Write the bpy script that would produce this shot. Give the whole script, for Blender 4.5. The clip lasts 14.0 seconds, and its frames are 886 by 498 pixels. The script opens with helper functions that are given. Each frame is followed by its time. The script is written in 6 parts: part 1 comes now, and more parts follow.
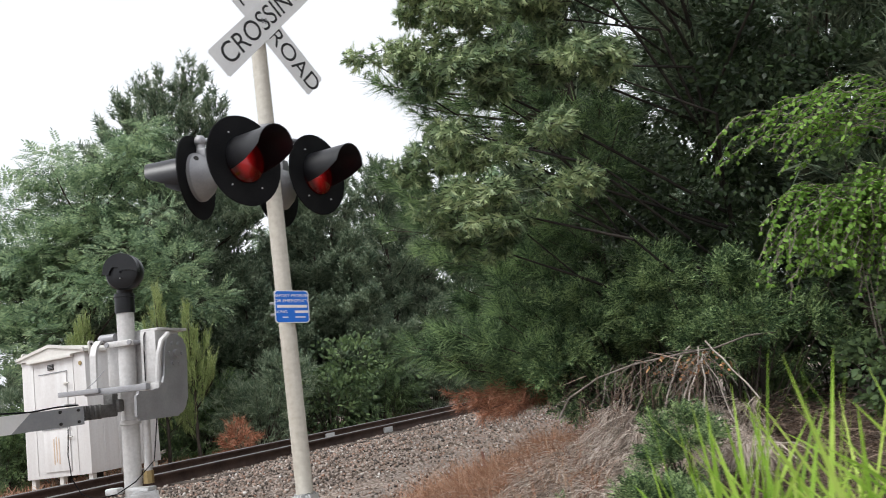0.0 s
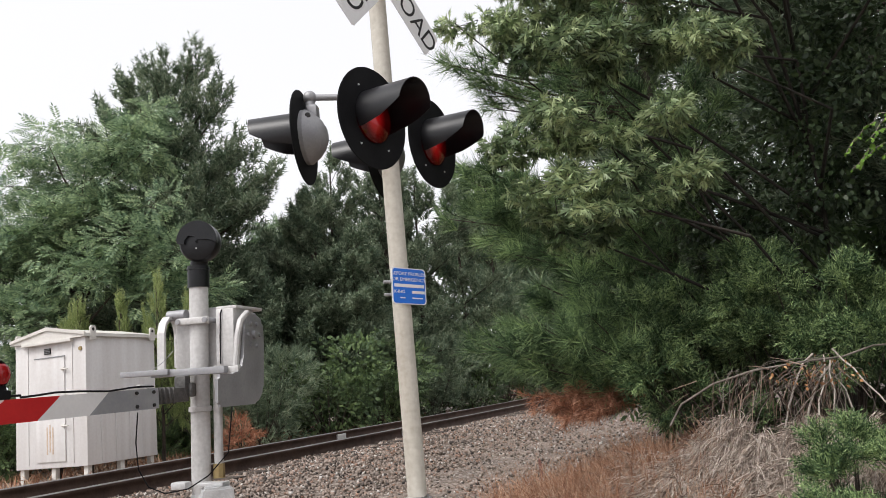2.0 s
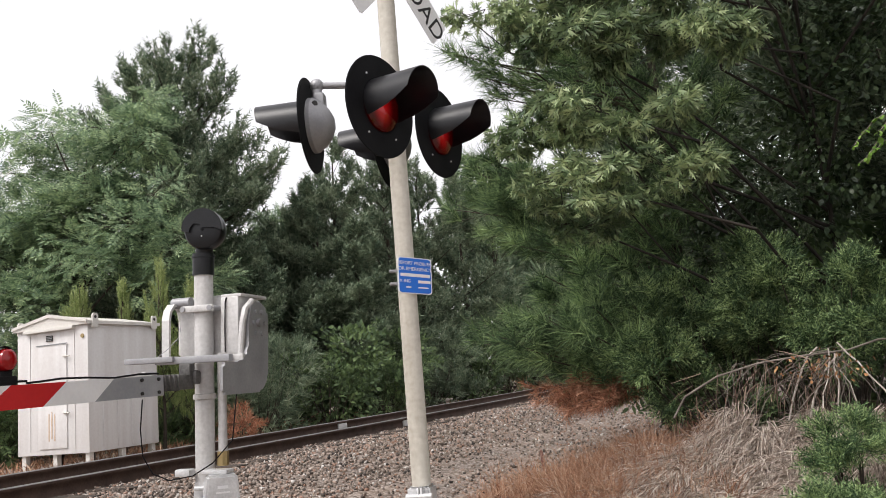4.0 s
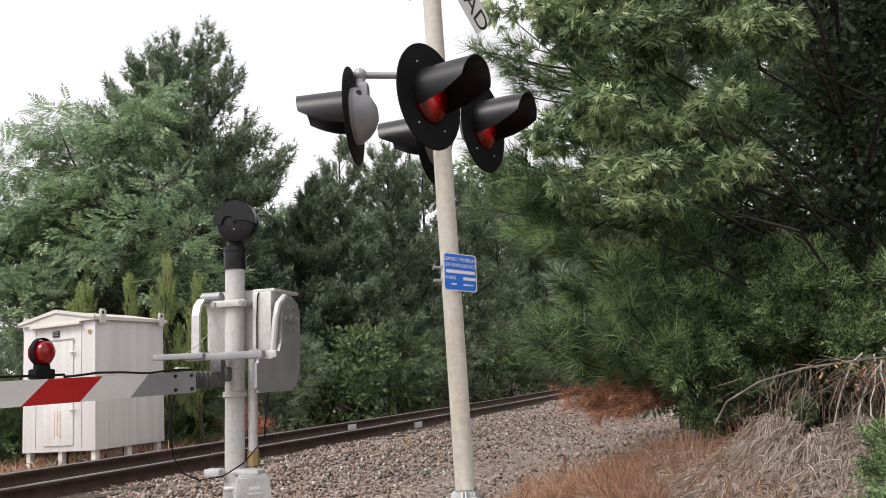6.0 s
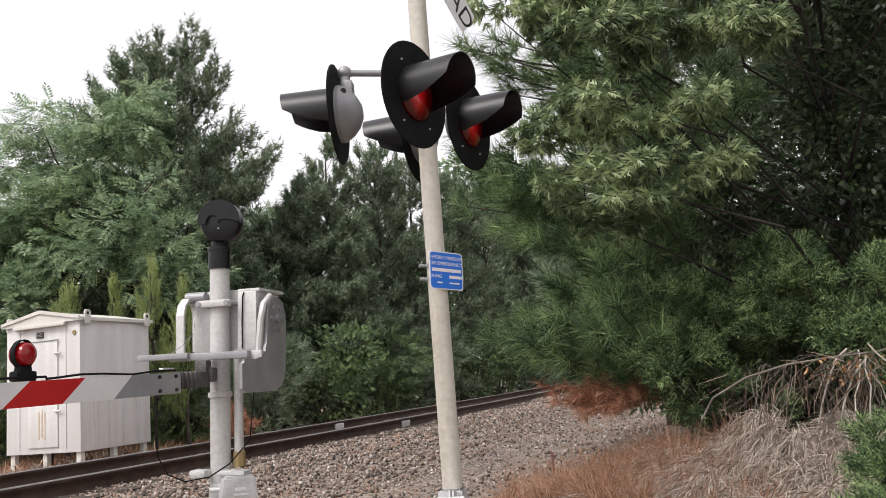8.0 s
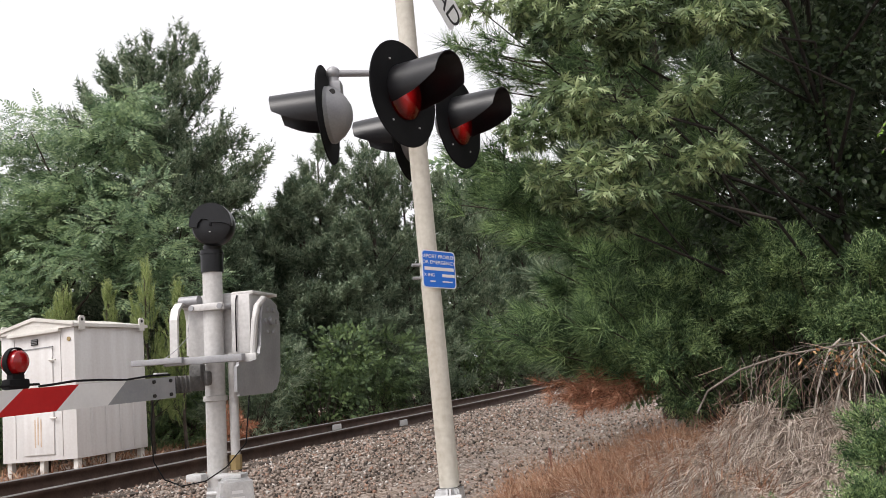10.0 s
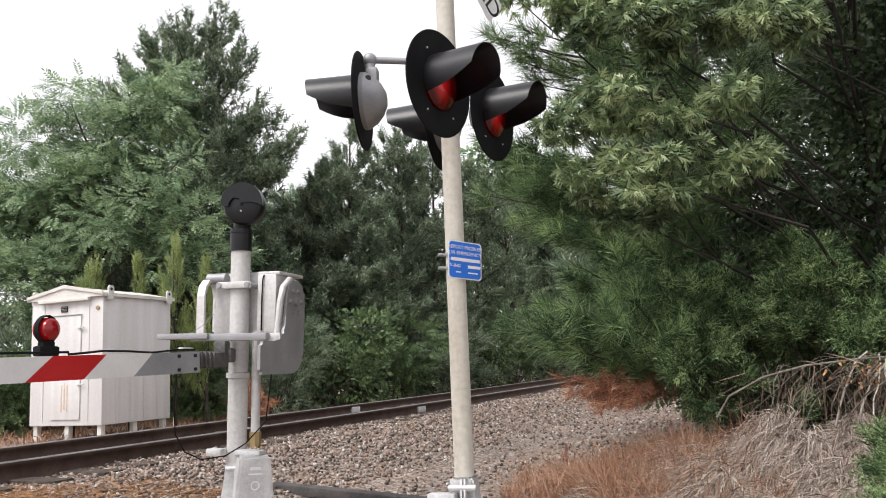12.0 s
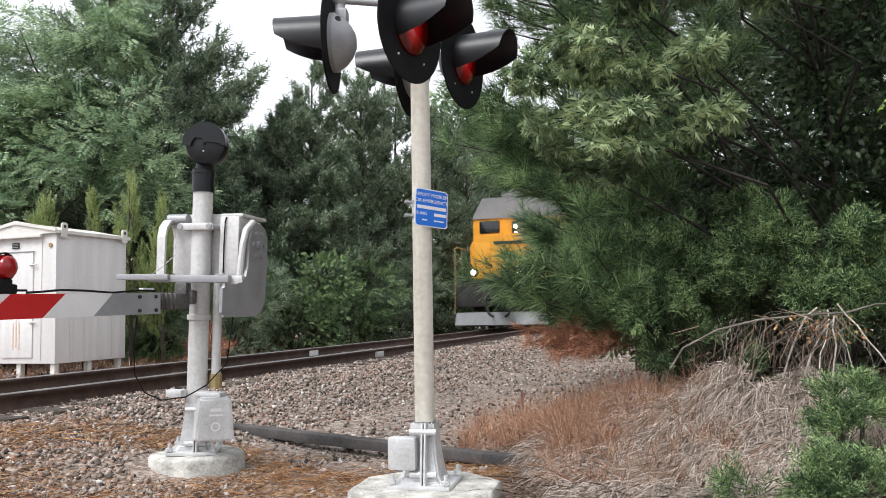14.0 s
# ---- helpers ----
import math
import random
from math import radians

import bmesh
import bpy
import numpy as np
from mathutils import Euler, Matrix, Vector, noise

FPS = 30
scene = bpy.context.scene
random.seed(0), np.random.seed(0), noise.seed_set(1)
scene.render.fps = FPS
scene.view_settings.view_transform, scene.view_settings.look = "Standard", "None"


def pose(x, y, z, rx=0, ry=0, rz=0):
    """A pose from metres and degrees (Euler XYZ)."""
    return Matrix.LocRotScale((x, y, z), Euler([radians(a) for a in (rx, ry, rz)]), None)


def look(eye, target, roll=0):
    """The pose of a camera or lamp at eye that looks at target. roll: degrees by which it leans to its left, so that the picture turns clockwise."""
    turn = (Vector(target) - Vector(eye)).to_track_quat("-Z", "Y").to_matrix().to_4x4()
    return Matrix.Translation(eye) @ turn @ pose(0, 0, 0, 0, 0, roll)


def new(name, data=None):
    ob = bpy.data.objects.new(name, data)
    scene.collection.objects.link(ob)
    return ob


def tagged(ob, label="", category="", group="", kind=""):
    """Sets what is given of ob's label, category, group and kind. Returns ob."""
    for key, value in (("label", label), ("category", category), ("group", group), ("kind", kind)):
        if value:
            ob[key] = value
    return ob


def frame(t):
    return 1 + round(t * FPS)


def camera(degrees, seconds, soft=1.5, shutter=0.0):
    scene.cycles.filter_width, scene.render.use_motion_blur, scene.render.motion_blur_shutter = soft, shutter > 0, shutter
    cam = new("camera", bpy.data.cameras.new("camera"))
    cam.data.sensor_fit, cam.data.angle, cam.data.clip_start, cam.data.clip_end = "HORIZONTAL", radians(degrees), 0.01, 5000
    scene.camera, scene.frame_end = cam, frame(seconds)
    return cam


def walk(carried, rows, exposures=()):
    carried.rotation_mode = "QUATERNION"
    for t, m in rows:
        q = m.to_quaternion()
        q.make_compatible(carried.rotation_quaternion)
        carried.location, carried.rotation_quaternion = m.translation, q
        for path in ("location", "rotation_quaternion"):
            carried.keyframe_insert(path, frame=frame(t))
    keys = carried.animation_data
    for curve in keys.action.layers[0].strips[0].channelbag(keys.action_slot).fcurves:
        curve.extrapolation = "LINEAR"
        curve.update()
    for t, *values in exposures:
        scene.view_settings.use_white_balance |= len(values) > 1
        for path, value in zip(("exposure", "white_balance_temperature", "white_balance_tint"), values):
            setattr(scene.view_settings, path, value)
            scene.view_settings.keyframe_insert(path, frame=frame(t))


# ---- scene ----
cam = camera(57.5, 14.0, 0.9, 0.25)
PATH = [
    (0, (0.26, -0.08, 1.072), (-0.337, 1.801, 1.395), -8.1),
    (0.5, (-0.369, 0.034, 1.082), (-0.947, 1.917, 1.43), -7.7),
    (1, (-0.779, 0.12, 1.104), (-1.345, 2.004, 1.464), -7.7),
    (1.5, (-0.935, 0.16, 1.106), (-1.487, 2.05, 1.458), -6.8),
    (2, (-0.926, 0.17, 1.103), (-1.451, 2.07, 1.437), -5.5),
    (2.5, (-0.922, 0.162, 1.097), (-1.429, 2.07, 1.418), -5.4),
    (5, (-1.113, 0.202, 1.102), (-1.655, 2.102, 1.414), -4.7),
    (5.5, (-1.252, 0.234, 1.111), (-1.788, 2.135, 1.428), -4.5),
    (6, (-1.294, 0.243, 1.106), (-1.816, 2.147, 1.425), -4.1),
    (6.5, (-1.288, 0.252, 1.106), (-1.787, 2.164, 1.416), -4.3),
    (7, (-1.286, 0.255, 1.108), (-1.774, 2.17, 1.415), -4.3),
    (7.5, (-1.29, 0.259, 1.11), (-1.779, 2.173, 1.421), -4.4),
    (10, (-1.277, 0.267, 1.11), (-1.757, 2.184, 1.417), -5.8),
    (10.5, (-1.266, 0.295, 1.113), (-1.722, 2.222, 1.395), -6.2),
    (11, (-1.266, 0.277, 1.118), (-1.764, 2.193, 1.402), -5.7),
    (11.5, (-1.268, 0.261, 1.124), (-1.809, 2.161, 1.431), -5.1),
    (12, (-1.272, 0.25, 1.122), (-1.819, 2.153, 1.405), -2.5),
    (12.5, (-1.284, 0.249, 1.124), (-1.783, 2.175, 1.332), -1.3),
    (13, (-1.283, 0.236, 1.115), (-1.731, 2.179, 1.28), -2.0),
    (13.5, (-1.298, 0.238, 1.121), (-1.72, 2.187, 1.268), -1.3),
    (14, (-1.311, 0.237, 1.129), (-1.768, 2.179, 1.278), -1.2),
]
walk(cam, [(t, look(eye, target, roll)) for t, eye, target, roll in PATH], [(0.0, 0.17, 6250, 10), (2.0, 0.1, 6450, 12), (5.0, 0.2, 6550, 13), (6.5, 0.13, 6550, 13), (10.0, 0.18, 6550, 13), (11.0, 0.25, 6500, 13), (13.0, 0.37, 6400, 13), (14.0, 0.4, 6200, 10)])


# ---- world and light: a bright overcast summer sky ----
world = bpy.data.worlds.new("overcast_sky")
scene.world = world
world.use_nodes = True
wn, wl = world.node_tree.nodes, world.node_tree.links
wn.clear()
sky = wn.new("ShaderNodeTexSky")
sky.sky_type = "NISHITA"
sky.sun_disc = False
sky.sun_elevation, sky.sun_rotation = radians(53), radians(214)
sky.air_density, sky.dust_density, sky.ozone_density = 1.0, 6.0, 1.0
pale = wn.new("ShaderNodeHueSaturation")
pale.inputs["Saturation"].default_value = 0.1
veil = wn.new("ShaderNodeMix")
veil.data_type = "RGBA"
veil.inputs["Factor"].default_value = 0.6
veil.inputs["B"].default_value = (11.5, 11.6, 12.0, 1)
back = wn.new("ShaderNodeBackground")
back.inputs["Strength"].default_value = 0.115
wout = wn.new("ShaderNodeOutputWorld")
wl.new(sky.outputs["Color"], pale.inputs["Color"])
wl.new(pale.outputs["Color"], veil.inputs["A"])
wl.new(veil.outputs["Result"], back.inputs["Color"])
wl.new(back.outputs["Background"], wout.inputs["Surface"])

sun_data = bpy.data.lights.new("sun", "SUN")
sun_data.energy, sun_data.angle, sun_data.color = 2.3, radians(25), (1.0, 0.97, 0.92)
sun = new("sun", sun_data)
sun.matrix_world = look((-8, -12, 19), (0, 0, 0))


# ---- materials ----
def material(name, c1, c2, rough=0.7, metal=0.0, scale=4.0, fine=40.0, bump=0.15, spec=0.4, detail=6.0, streak=1.0):
    """Two colours mixed by noise at two scales, with fine relief."""
    m = bpy.data.materials.new(name)
    m.use_nodes = True
    n, l = m.node_tree.nodes, m.node_tree.links
    b = n["Principled BSDF"]
    co = n.new("ShaderNodeTexCoord")
    a, f = n.new("ShaderNodeTexNoise"), n.new("ShaderNodeTexNoise")
    a.inputs["Scale"].default_value, a.inputs["Detail"].default_value = scale, detail
    f.inputs["Scale"].default_value, f.inputs["Detail"].default_value = fine, 4.0
    mp = n.new("ShaderNodeMapping")
    mp.inputs["Scale"].default_value = (1.0, 1.0, streak)
    l.new(co.outputs["Object"], mp.inputs["Vector"])
    l.new(mp.outputs["Vector"], a.inputs["Vector"])
    l.new(co.outputs["Object"], f.inputs["Vector"])
    add = n.new("ShaderNodeMath")
    add.operation = "MULTIPLY_ADD"
    add.inputs[1].default_value = 0.45
    l.new(f.outputs["Fac"], add.inputs[0])
    l.new(a.outputs["Fac"], add.inputs[2])
    ramp = n.new("ShaderNodeValToRGB")
    ramp.color_ramp.elements[0].position, ramp.color_ramp.elements[1].position = 0.5, 0.95
    ramp.color_ramp.elements[0].color, ramp.color_ramp.elements[1].color = (*c1, 1), (*c2, 1)
    l.new(add.outputs[0], ramp.inputs["Fac"])
    l.new(ramp.outputs["Color"], b.inputs["Base Color"])
    bp = n.new("ShaderNodeBump")
    bp.inputs["Strength"].default_value, bp.inputs["Distance"].default_value = bump, 0.01
    l.new(f.outputs["Fac"], bp.inputs["Height"])
    l.new(bp.outputs["Normal"], b.inputs["Normal"])
    b.inputs["Roughness"].default_value, b.inputs["Metallic"].default_value = rough, metal
    b.inputs["Specular IOR Level"].default_value = spec
    return m


def leaf_material(name, dark, mid, light, trans=0.3, scale=0.9, rough=0.55, spec=0.25):
    """Leaves or needles: each one its own shade, drifting over the crown; some light comes through."""
    m = bpy.data.materials.new(name)
    m.use_nodes = True
    n, l = m.node_tree.nodes, m.node_tree.links
    b = n["Principled BSDF"]
    geo, co, a = n.new("ShaderNodeNewGeometry"), n.new("ShaderNodeTexCoord"), n.new("ShaderNodeTexNoise")
    a.inputs["Scale"].default_value, a.inputs["Detail"].default_value = scale, 3.0
    l.new(co.outputs["Object"], a.inputs["Vector"])
    mixer = n.new("ShaderNodeMath")
    mixer.operation = "MULTIPLY_ADD"
    mixer.inputs[1].default_value = 0.5
    l.new(geo.outputs["Random Per Island"], mixer.inputs[0])
    l.new(a.outputs["Fac"], mixer.inputs[2])
    ramp = n.new("ShaderNodeValToRGB")
    e = ramp.color_ramp.elements
    e[0].position, e[0].color = 0.38, (*dark, 1)
    e[1].position, e[1].color = 1.0, (*light, 1)
    k = e.new(0.7)
    k.color = (*mid, 1)
    l.new(mixer.outputs[0], ramp.inputs["Fac"])
    l.new(ramp.outputs["Color"], b.inputs["Base Color"])
    b.inputs["Roughness"].default_value, b.inputs["Specular IOR Level"].default_value = rough, spec
    tr, ms = n.new("ShaderNodeBsdfTranslucent"), n.new("ShaderNodeMixShader")
    l.new(ramp.outputs["Color"], tr.inputs["Color"])
    ms.inputs["Fac"].default_value = trans
    l.new(b.outputs["BSDF"], ms.inputs[1])
    l.new(tr.outputs["BSDF"], ms.inputs[2])
    l.new(ms.outputs["Shader"], n["Material Output"].inputs["Surface"])
    return m


def glow_material(name, colour, strength, base=(0.3, 0.01, 0.01), rough=0.15):
    m = bpy.data.materials.new(name)
    m.use_nodes = True
    b = m.node_tree.nodes["Principled BSDF"]
    b.inputs["Base Color"].default_value = (*base, 1)
    b.inputs["Roughness"].default_value = rough
    b.inputs["Emission Color"].default_value = (*colour, 1)
    b.inputs["Emission Strength"].default_value = strength
    return m


def island_material(name, stops, rough=0.9, bump=0.3, fine=60.0):
    """Stones and straws: one shade a piece, from a ramp of (place, colour)."""
    m = bpy.data.materials.new(name)
    m.use_nodes = True
    n, l = m.node_tree.nodes, m.node_tree.links
    b = n["Principled BSDF"]
    geo, ramp, co, f = n.new("ShaderNodeNewGeometry"), n.new("ShaderNodeValToRGB"), n.new("ShaderNodeTexCoord"), n.new("ShaderNodeTexNoise")
    e = ramp.color_ramp.elements
    e[0].position, e[0].color = stops[0][0], (*stops[0][1], 1)
    e[1].position, e[1].color = stops[-1][0], (*stops[-1][1], 1)
    for p, c in stops[1:-1]:
        e.new(p).color = (*c, 1)
    l.new(geo.outputs["Random Per Island"], ramp.inputs["Fac"])
    f.inputs["Scale"].default_value = fine
    l.new(co.outputs["Object"], f.inputs["Vector"])
    mul = n.new("ShaderNodeMix")
    mul.data_type, mul.blend_type = "RGBA", "MULTIPLY"
    mul.inputs["Factor"].default_value = 0.5
    l.new(ramp.outputs["Color"], mul.inputs["A"])
    l.new(f.outputs["Color"], mul.inputs["B"])
    bw = n.new("ShaderNodeRGBToBW")
    l.new(f.outputs["Color"], bw.inputs["Color"])
    l.new(bw.outputs["Val"], mul.inputs["B"])
    l.new(mul.outputs["Result"], b.inputs["Base Color"])
    bp = n.new("ShaderNodeBump")
    bp.inputs["Strength"].default_value, bp.inputs["Distance"].default_value = bump, 0.006
    l.new(f.outputs["Fac"], bp.inputs["Height"])
    l.new(bp.outputs["Normal"], b.inputs["Normal"])
    b.inputs["Roughness"].default_value = rough
    return m


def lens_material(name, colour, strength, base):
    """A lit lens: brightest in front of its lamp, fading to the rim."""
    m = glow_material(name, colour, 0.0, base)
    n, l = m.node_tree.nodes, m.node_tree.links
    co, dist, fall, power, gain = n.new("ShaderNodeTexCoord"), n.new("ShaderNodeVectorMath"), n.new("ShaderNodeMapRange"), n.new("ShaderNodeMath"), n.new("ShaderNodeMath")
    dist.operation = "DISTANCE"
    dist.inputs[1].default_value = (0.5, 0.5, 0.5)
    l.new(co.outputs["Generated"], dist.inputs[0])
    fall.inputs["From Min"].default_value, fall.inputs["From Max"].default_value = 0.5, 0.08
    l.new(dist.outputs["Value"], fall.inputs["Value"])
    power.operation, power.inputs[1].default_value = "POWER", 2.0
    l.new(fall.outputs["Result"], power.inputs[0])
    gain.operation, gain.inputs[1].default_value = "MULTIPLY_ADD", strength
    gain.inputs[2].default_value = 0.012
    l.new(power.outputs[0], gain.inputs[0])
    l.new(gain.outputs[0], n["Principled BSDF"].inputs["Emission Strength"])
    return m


def gravel_material(name):
    """Small mixed stones and earth, for the ground between the loose stones."""
    m = bpy.data.materials.new(name)
    m.use_nodes = True
    n, l = m.node_tree.nodes, m.node_tree.links
    b = n["Principled BSDF"]
    co, vor, big, ramp, earth, mix, bp, bw = n.new("ShaderNodeTexCoord"), n.new("ShaderNodeTexVoronoi"), n.new("ShaderNodeTexNoise"), n.new("ShaderNodeValToRGB"), n.new("ShaderNodeValToRGB"), n.new("ShaderNodeMix"), n.new("ShaderNodeBump"), n.new("ShaderNodeSeparateColor")
    vor.inputs["Scale"].default_value = 38.0
    big.inputs["Scale"].default_value, big.inputs["Detail"].default_value = 1.3, 8.0
    l.new(co.outputs["Object"], vor.inputs["Vector"])
    l.new(co.outputs["Object"], big.inputs["Vector"])
    l.new(vor.outputs["Color"], bw.inputs["Color"])
    e = ramp.color_ramp.elements
    e[0].color, e[1].color = (0.07, 0.058, 0.05, 1), (0.5, 0.44, 0.4, 1)
    e.new(0.55).color = (0.25, 0.2, 0.17, 1)
    l.new(bw.outputs["Red"], ramp.inputs["Fac"])
    e = earth.color_ramp.elements
    e[0].position, e[1].position = 0.35, 0.7
    e[0].color, e[1].color = (0.07, 0.052, 0.038, 1), (0.24, 0.165, 0.11, 1)
    l.new(big.outputs["Fac"], earth.inputs["Fac"])
    mix.data_type = "RGBA"
    mix.inputs["Factor"].default_value = 0.4
    l.new(ramp.outputs["Color"], mix.inputs["A"])
    l.new(earth.outputs["Color"], mix.inputs["B"])
    l.new(mix.outputs["Result"], b.inputs["Base Color"])
    bp.inputs["Strength"].default_value, bp.inputs["Distance"].default_value = 0.6, 0.015
    bp.invert = True
    l.new(vor.outputs["Distance"], bp.inputs["Height"])
    l.new(bp.outputs["Normal"], b.inputs["Normal"])
    b.inputs["Roughness"].default_value = 0.95
    return m


POLE = material("weathered_cream_paint", (0.38, 0.345, 0.29), (0.6, 0.575, 0.51), 0.65, 0.0, 9.0, 30, 0.08, streak=0.12)
ALU = material("dull_aluminium_paint", (0.42, 0.41, 0.4), (0.66, 0.65, 0.64), 0.5, 0.2, 7, 40, 0.1, streak=0.2)
CASTING = material("cast_aluminium", (0.42, 0.42, 0.42), (0.68, 0.68, 0.68), 0.45, 0.3, 5, 60, 0.15)
STEEL = material("galvanised_steel", (0.27, 0.27, 0.28), (0.36, 0.36, 0.37), 0.5, 0.35, 5, 70, 0.1)
BRACKET = material("grimy_grey_steel", (0.06, 0.058, 0.055), (0.17, 0.165, 0.16), 0.6, 0.4, 9, 60, 0.2)
BLACK = material("flat_black_paint", (0.005, 0.005, 0.006), (0.011, 0.011, 0.012), 0.7, 0.0, 6, 80, 0.05, 0.12)
SHEEN = material("satin_black_metal", (0.005, 0.005, 0.0065), (0.014, 0.014, 0.016), 0.36, 0.0, 6, 60, 0.05, 0.4)
RUBBER = material("black_plastic", (0.006, 0.0065, 0.0075), (0.014, 0.015, 0.017), 0.34, 0.0, 7, 90, 0.06, 0.3)
WHITE = material("white_reflective_sheet", (0.66, 0.66, 0.66), (0.76, 0.76, 0.76), 0.5, 0.0, 3, 40, 0.03)
RED = material("red_reflective_sheet", (0.42, 0.012, 0.016), (0.52, 0.02, 0.022), 0.4, 0.0, 3, 40, 0.03)
GREYBAND = material("grey_bare_metal", (0.3, 0.31, 0.33), (0.38, 0.39, 0.4), 0.45, 0.3, 4, 50, 0.05)
BLUE = material("blue_sign_face", (0.004, 0.12, 0.56), (0.006, 0.145, 0.64), 0.4, 0.0, 3, 40, 0.02)
INK = material("black_lettering", (0.012, 0.012, 0.012), (0.02, 0.02, 0.02), 0.6)
CONCRETE = material("weathered_concrete", (0.2, 0.19, 0.17), (0.62, 0.6, 0.55), 0.9, 0.0, 9, 60, 0.5)
BUNG = material("white_painted_steel", (0.57, 0.545, 0.53), (0.68, 0.67, 0.66), 0.45, 0.0, 5.0, 20, 0.05, streak=0.06)
BUNGTRIM = material("cream_painted_trim", (0.56, 0.54, 0.5), (0.68, 0.66, 0.62), 0.5, 0.0, 2, 25, 0.05)
RUST = material("rust_streaks", (0.5, 0.36, 0.24), (0.62, 0.52, 0.44), 0.7, 0.0, 5, 30, 0.1)
RAILSIDE = material("rusty_rail", (0.05, 0.03, 0.022), (0.11, 0.07, 0.055), 0.75, 0.3, 5, 50, 0.2)
RAILTOP = material("polished_rail_head", (0.2, 0.18, 0.17), (0.32, 0.31, 0.3), 0.35, 0.8, 4, 50, 0.05)
TIE = material("creosoted_timber", (0.03, 0.023, 0.018), (0.09, 0.07, 0.055), 0.9, 0.0, 8, 60, 0.5)
OLDTIMBER = material("grey_old_timber", (0.03, 0.028, 0.028), (0.1, 0.09, 0.085), 0.8, 0.0, 4, 60, 0.5)
BARK = material("brown_bark", (0.035, 0.026, 0.02), (0.1, 0.08, 0.065), 0.95, 0.0, 6, 40, 0.8)
DARKBARK = material("dark_oak_bark", (0.014, 0.012, 0.01), (0.045, 0.037, 0.03), 0.95, 0.0, 6, 40, 0.8)
GREYBARK = material("grey_twig_bark", (0.1, 0.085, 0.07), (0.24, 0.21, 0.18), 0.95, 0.0, 8, 60, 0.5)
RUSSETPAINT = material("rusty_pink_paint", (0.16, 0.07, 0.06), (0.3, 0.16, 0.14), 0.8)
PALEBARK = material("bleached_dead_wood", (0.3, 0.26, 0.22), (0.55, 0.5, 0.44), 0.9, 0.0, 8, 60, 0.4)
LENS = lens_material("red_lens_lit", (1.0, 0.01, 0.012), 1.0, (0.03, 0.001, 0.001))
GLINT = glow_material("red_lens_glint", (1.0, 0.05, 0.02), 2.2)
ARMLENS = glow_material("red_arm_lamp_lens", (1.0, 0.02, 0.02), 0.02, (0.22, 0.004, 0.006))
HEADLAMP = glow_material("warm_headlamp", (1.0, 0.85, 0.6), 3.0, (0.8, 0.8, 0.7))
YELLOW = material("orange_yellow_loco_paint", (0.62, 0.27, 0.012), (0.7, 0.32, 0.02), 0.4, 0.0, 2, 20, 0.03)
LOCOGREY = material("grey_loco_paint", (0.16, 0.165, 0.17), (0.24, 0.245, 0.25), 0.5, 0.0, 2, 20, 0.05)
LOCODARK = material("sooty_underframe", (0.015, 0.014, 0.013), (0.04, 0.038, 0.035), 0.8, 0.1, 3, 30, 0.2)
GLASS = material("dark_cab_glass", (0.01, 0.012, 0.014), (0.015, 0.018, 0.02), 0.08, 0.0, 2, 10, 0.0, 0.6)
BRASS = material("brass_fitting", (0.3, 0.22, 0.1), (0.42, 0.32, 0.16), 0.45, 0.7, 6, 50, 0.1)
GROUND = gravel_material("earth_and_gravel")
BALLAST = island_material("ballast_stone", [(0.0, (0.05, 0.044, 0.04)), (0.3, (0.22, 0.172, 0.14)), (0.6, (0.43, 0.35, 0.295)), (0.78, (0.37, 0.215, 0.15)), (0.92, (0.52, 0.455, 0.4)), (1.0, (0.74, 0.7, 0.66))], 0.9)
LOOSE = material("loose_stone", (0.2, 0.165, 0.14), (0.5, 0.44, 0.4), 0.9, 0.0, 1.0, 8.0, 0.3)
STRAW = island_material("fallen_pine_straw", [(0.0, (0.16, 0.07, 0.03)), (0.5, (0.42, 0.2, 0.08)), (1.0, (0.58, 0.36, 0.18))])
DRYGRASS = island_material("dry_grey_grass", [(0.0, (0.12, 0.08, 0.06)), (0.4, (0.46, 0.36, 0.29)), (1.0, (0.86, 0.76, 0.67))])
RUSSET = island_material("russet_dead_needles", [(0.0, (0.15, 0.06, 0.03)), (0.5, (0.52, 0.22, 0.12)), (1.0, (0.74, 0.42, 0.28))])
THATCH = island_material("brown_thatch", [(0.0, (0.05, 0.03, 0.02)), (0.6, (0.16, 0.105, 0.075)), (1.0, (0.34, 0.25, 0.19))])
BROWNGRASS = island_material("rusty_brown_grass", [(0.0, (0.22, 0.085, 0.045)), (0.5, (0.46, 0.23, 0.13)), (1.0, (0.66, 0.46, 0.32))])
PINE = leaf_material("pine_needles", (0.05, 0.083, 0.055), (0.145, 0.2, 0.125), (0.31, 0.365, 0.245), 0.2, 1.8)
NEARPINE = leaf_material("fresh_pine_needles", (0.016, 0.034, 0.017), (0.07, 0.125, 0.058), (0.33, 0.46, 0.2), 0.25, 2.6)
PALEPINE = leaf_material("young_pine_shoots", (0.12, 0.17, 0.06), (0.28, 0.35, 0.13), (0.48, 0.54, 0.25), 0.3)
CEDAR = leaf_material("cedar_sprays", (0.016, 0.036, 0.017), (0.065, 0.12, 0.052), (0.36, 0.48, 0.21), 0.2, 5.0)
OAKLEAF = leaf_material("oak_leaves", (0.055, 0.095, 0.048), (0.175, 0.25, 0.12), (0.45, 0.54, 0.28), 0.3, 1.2, 0.4, 0.4)
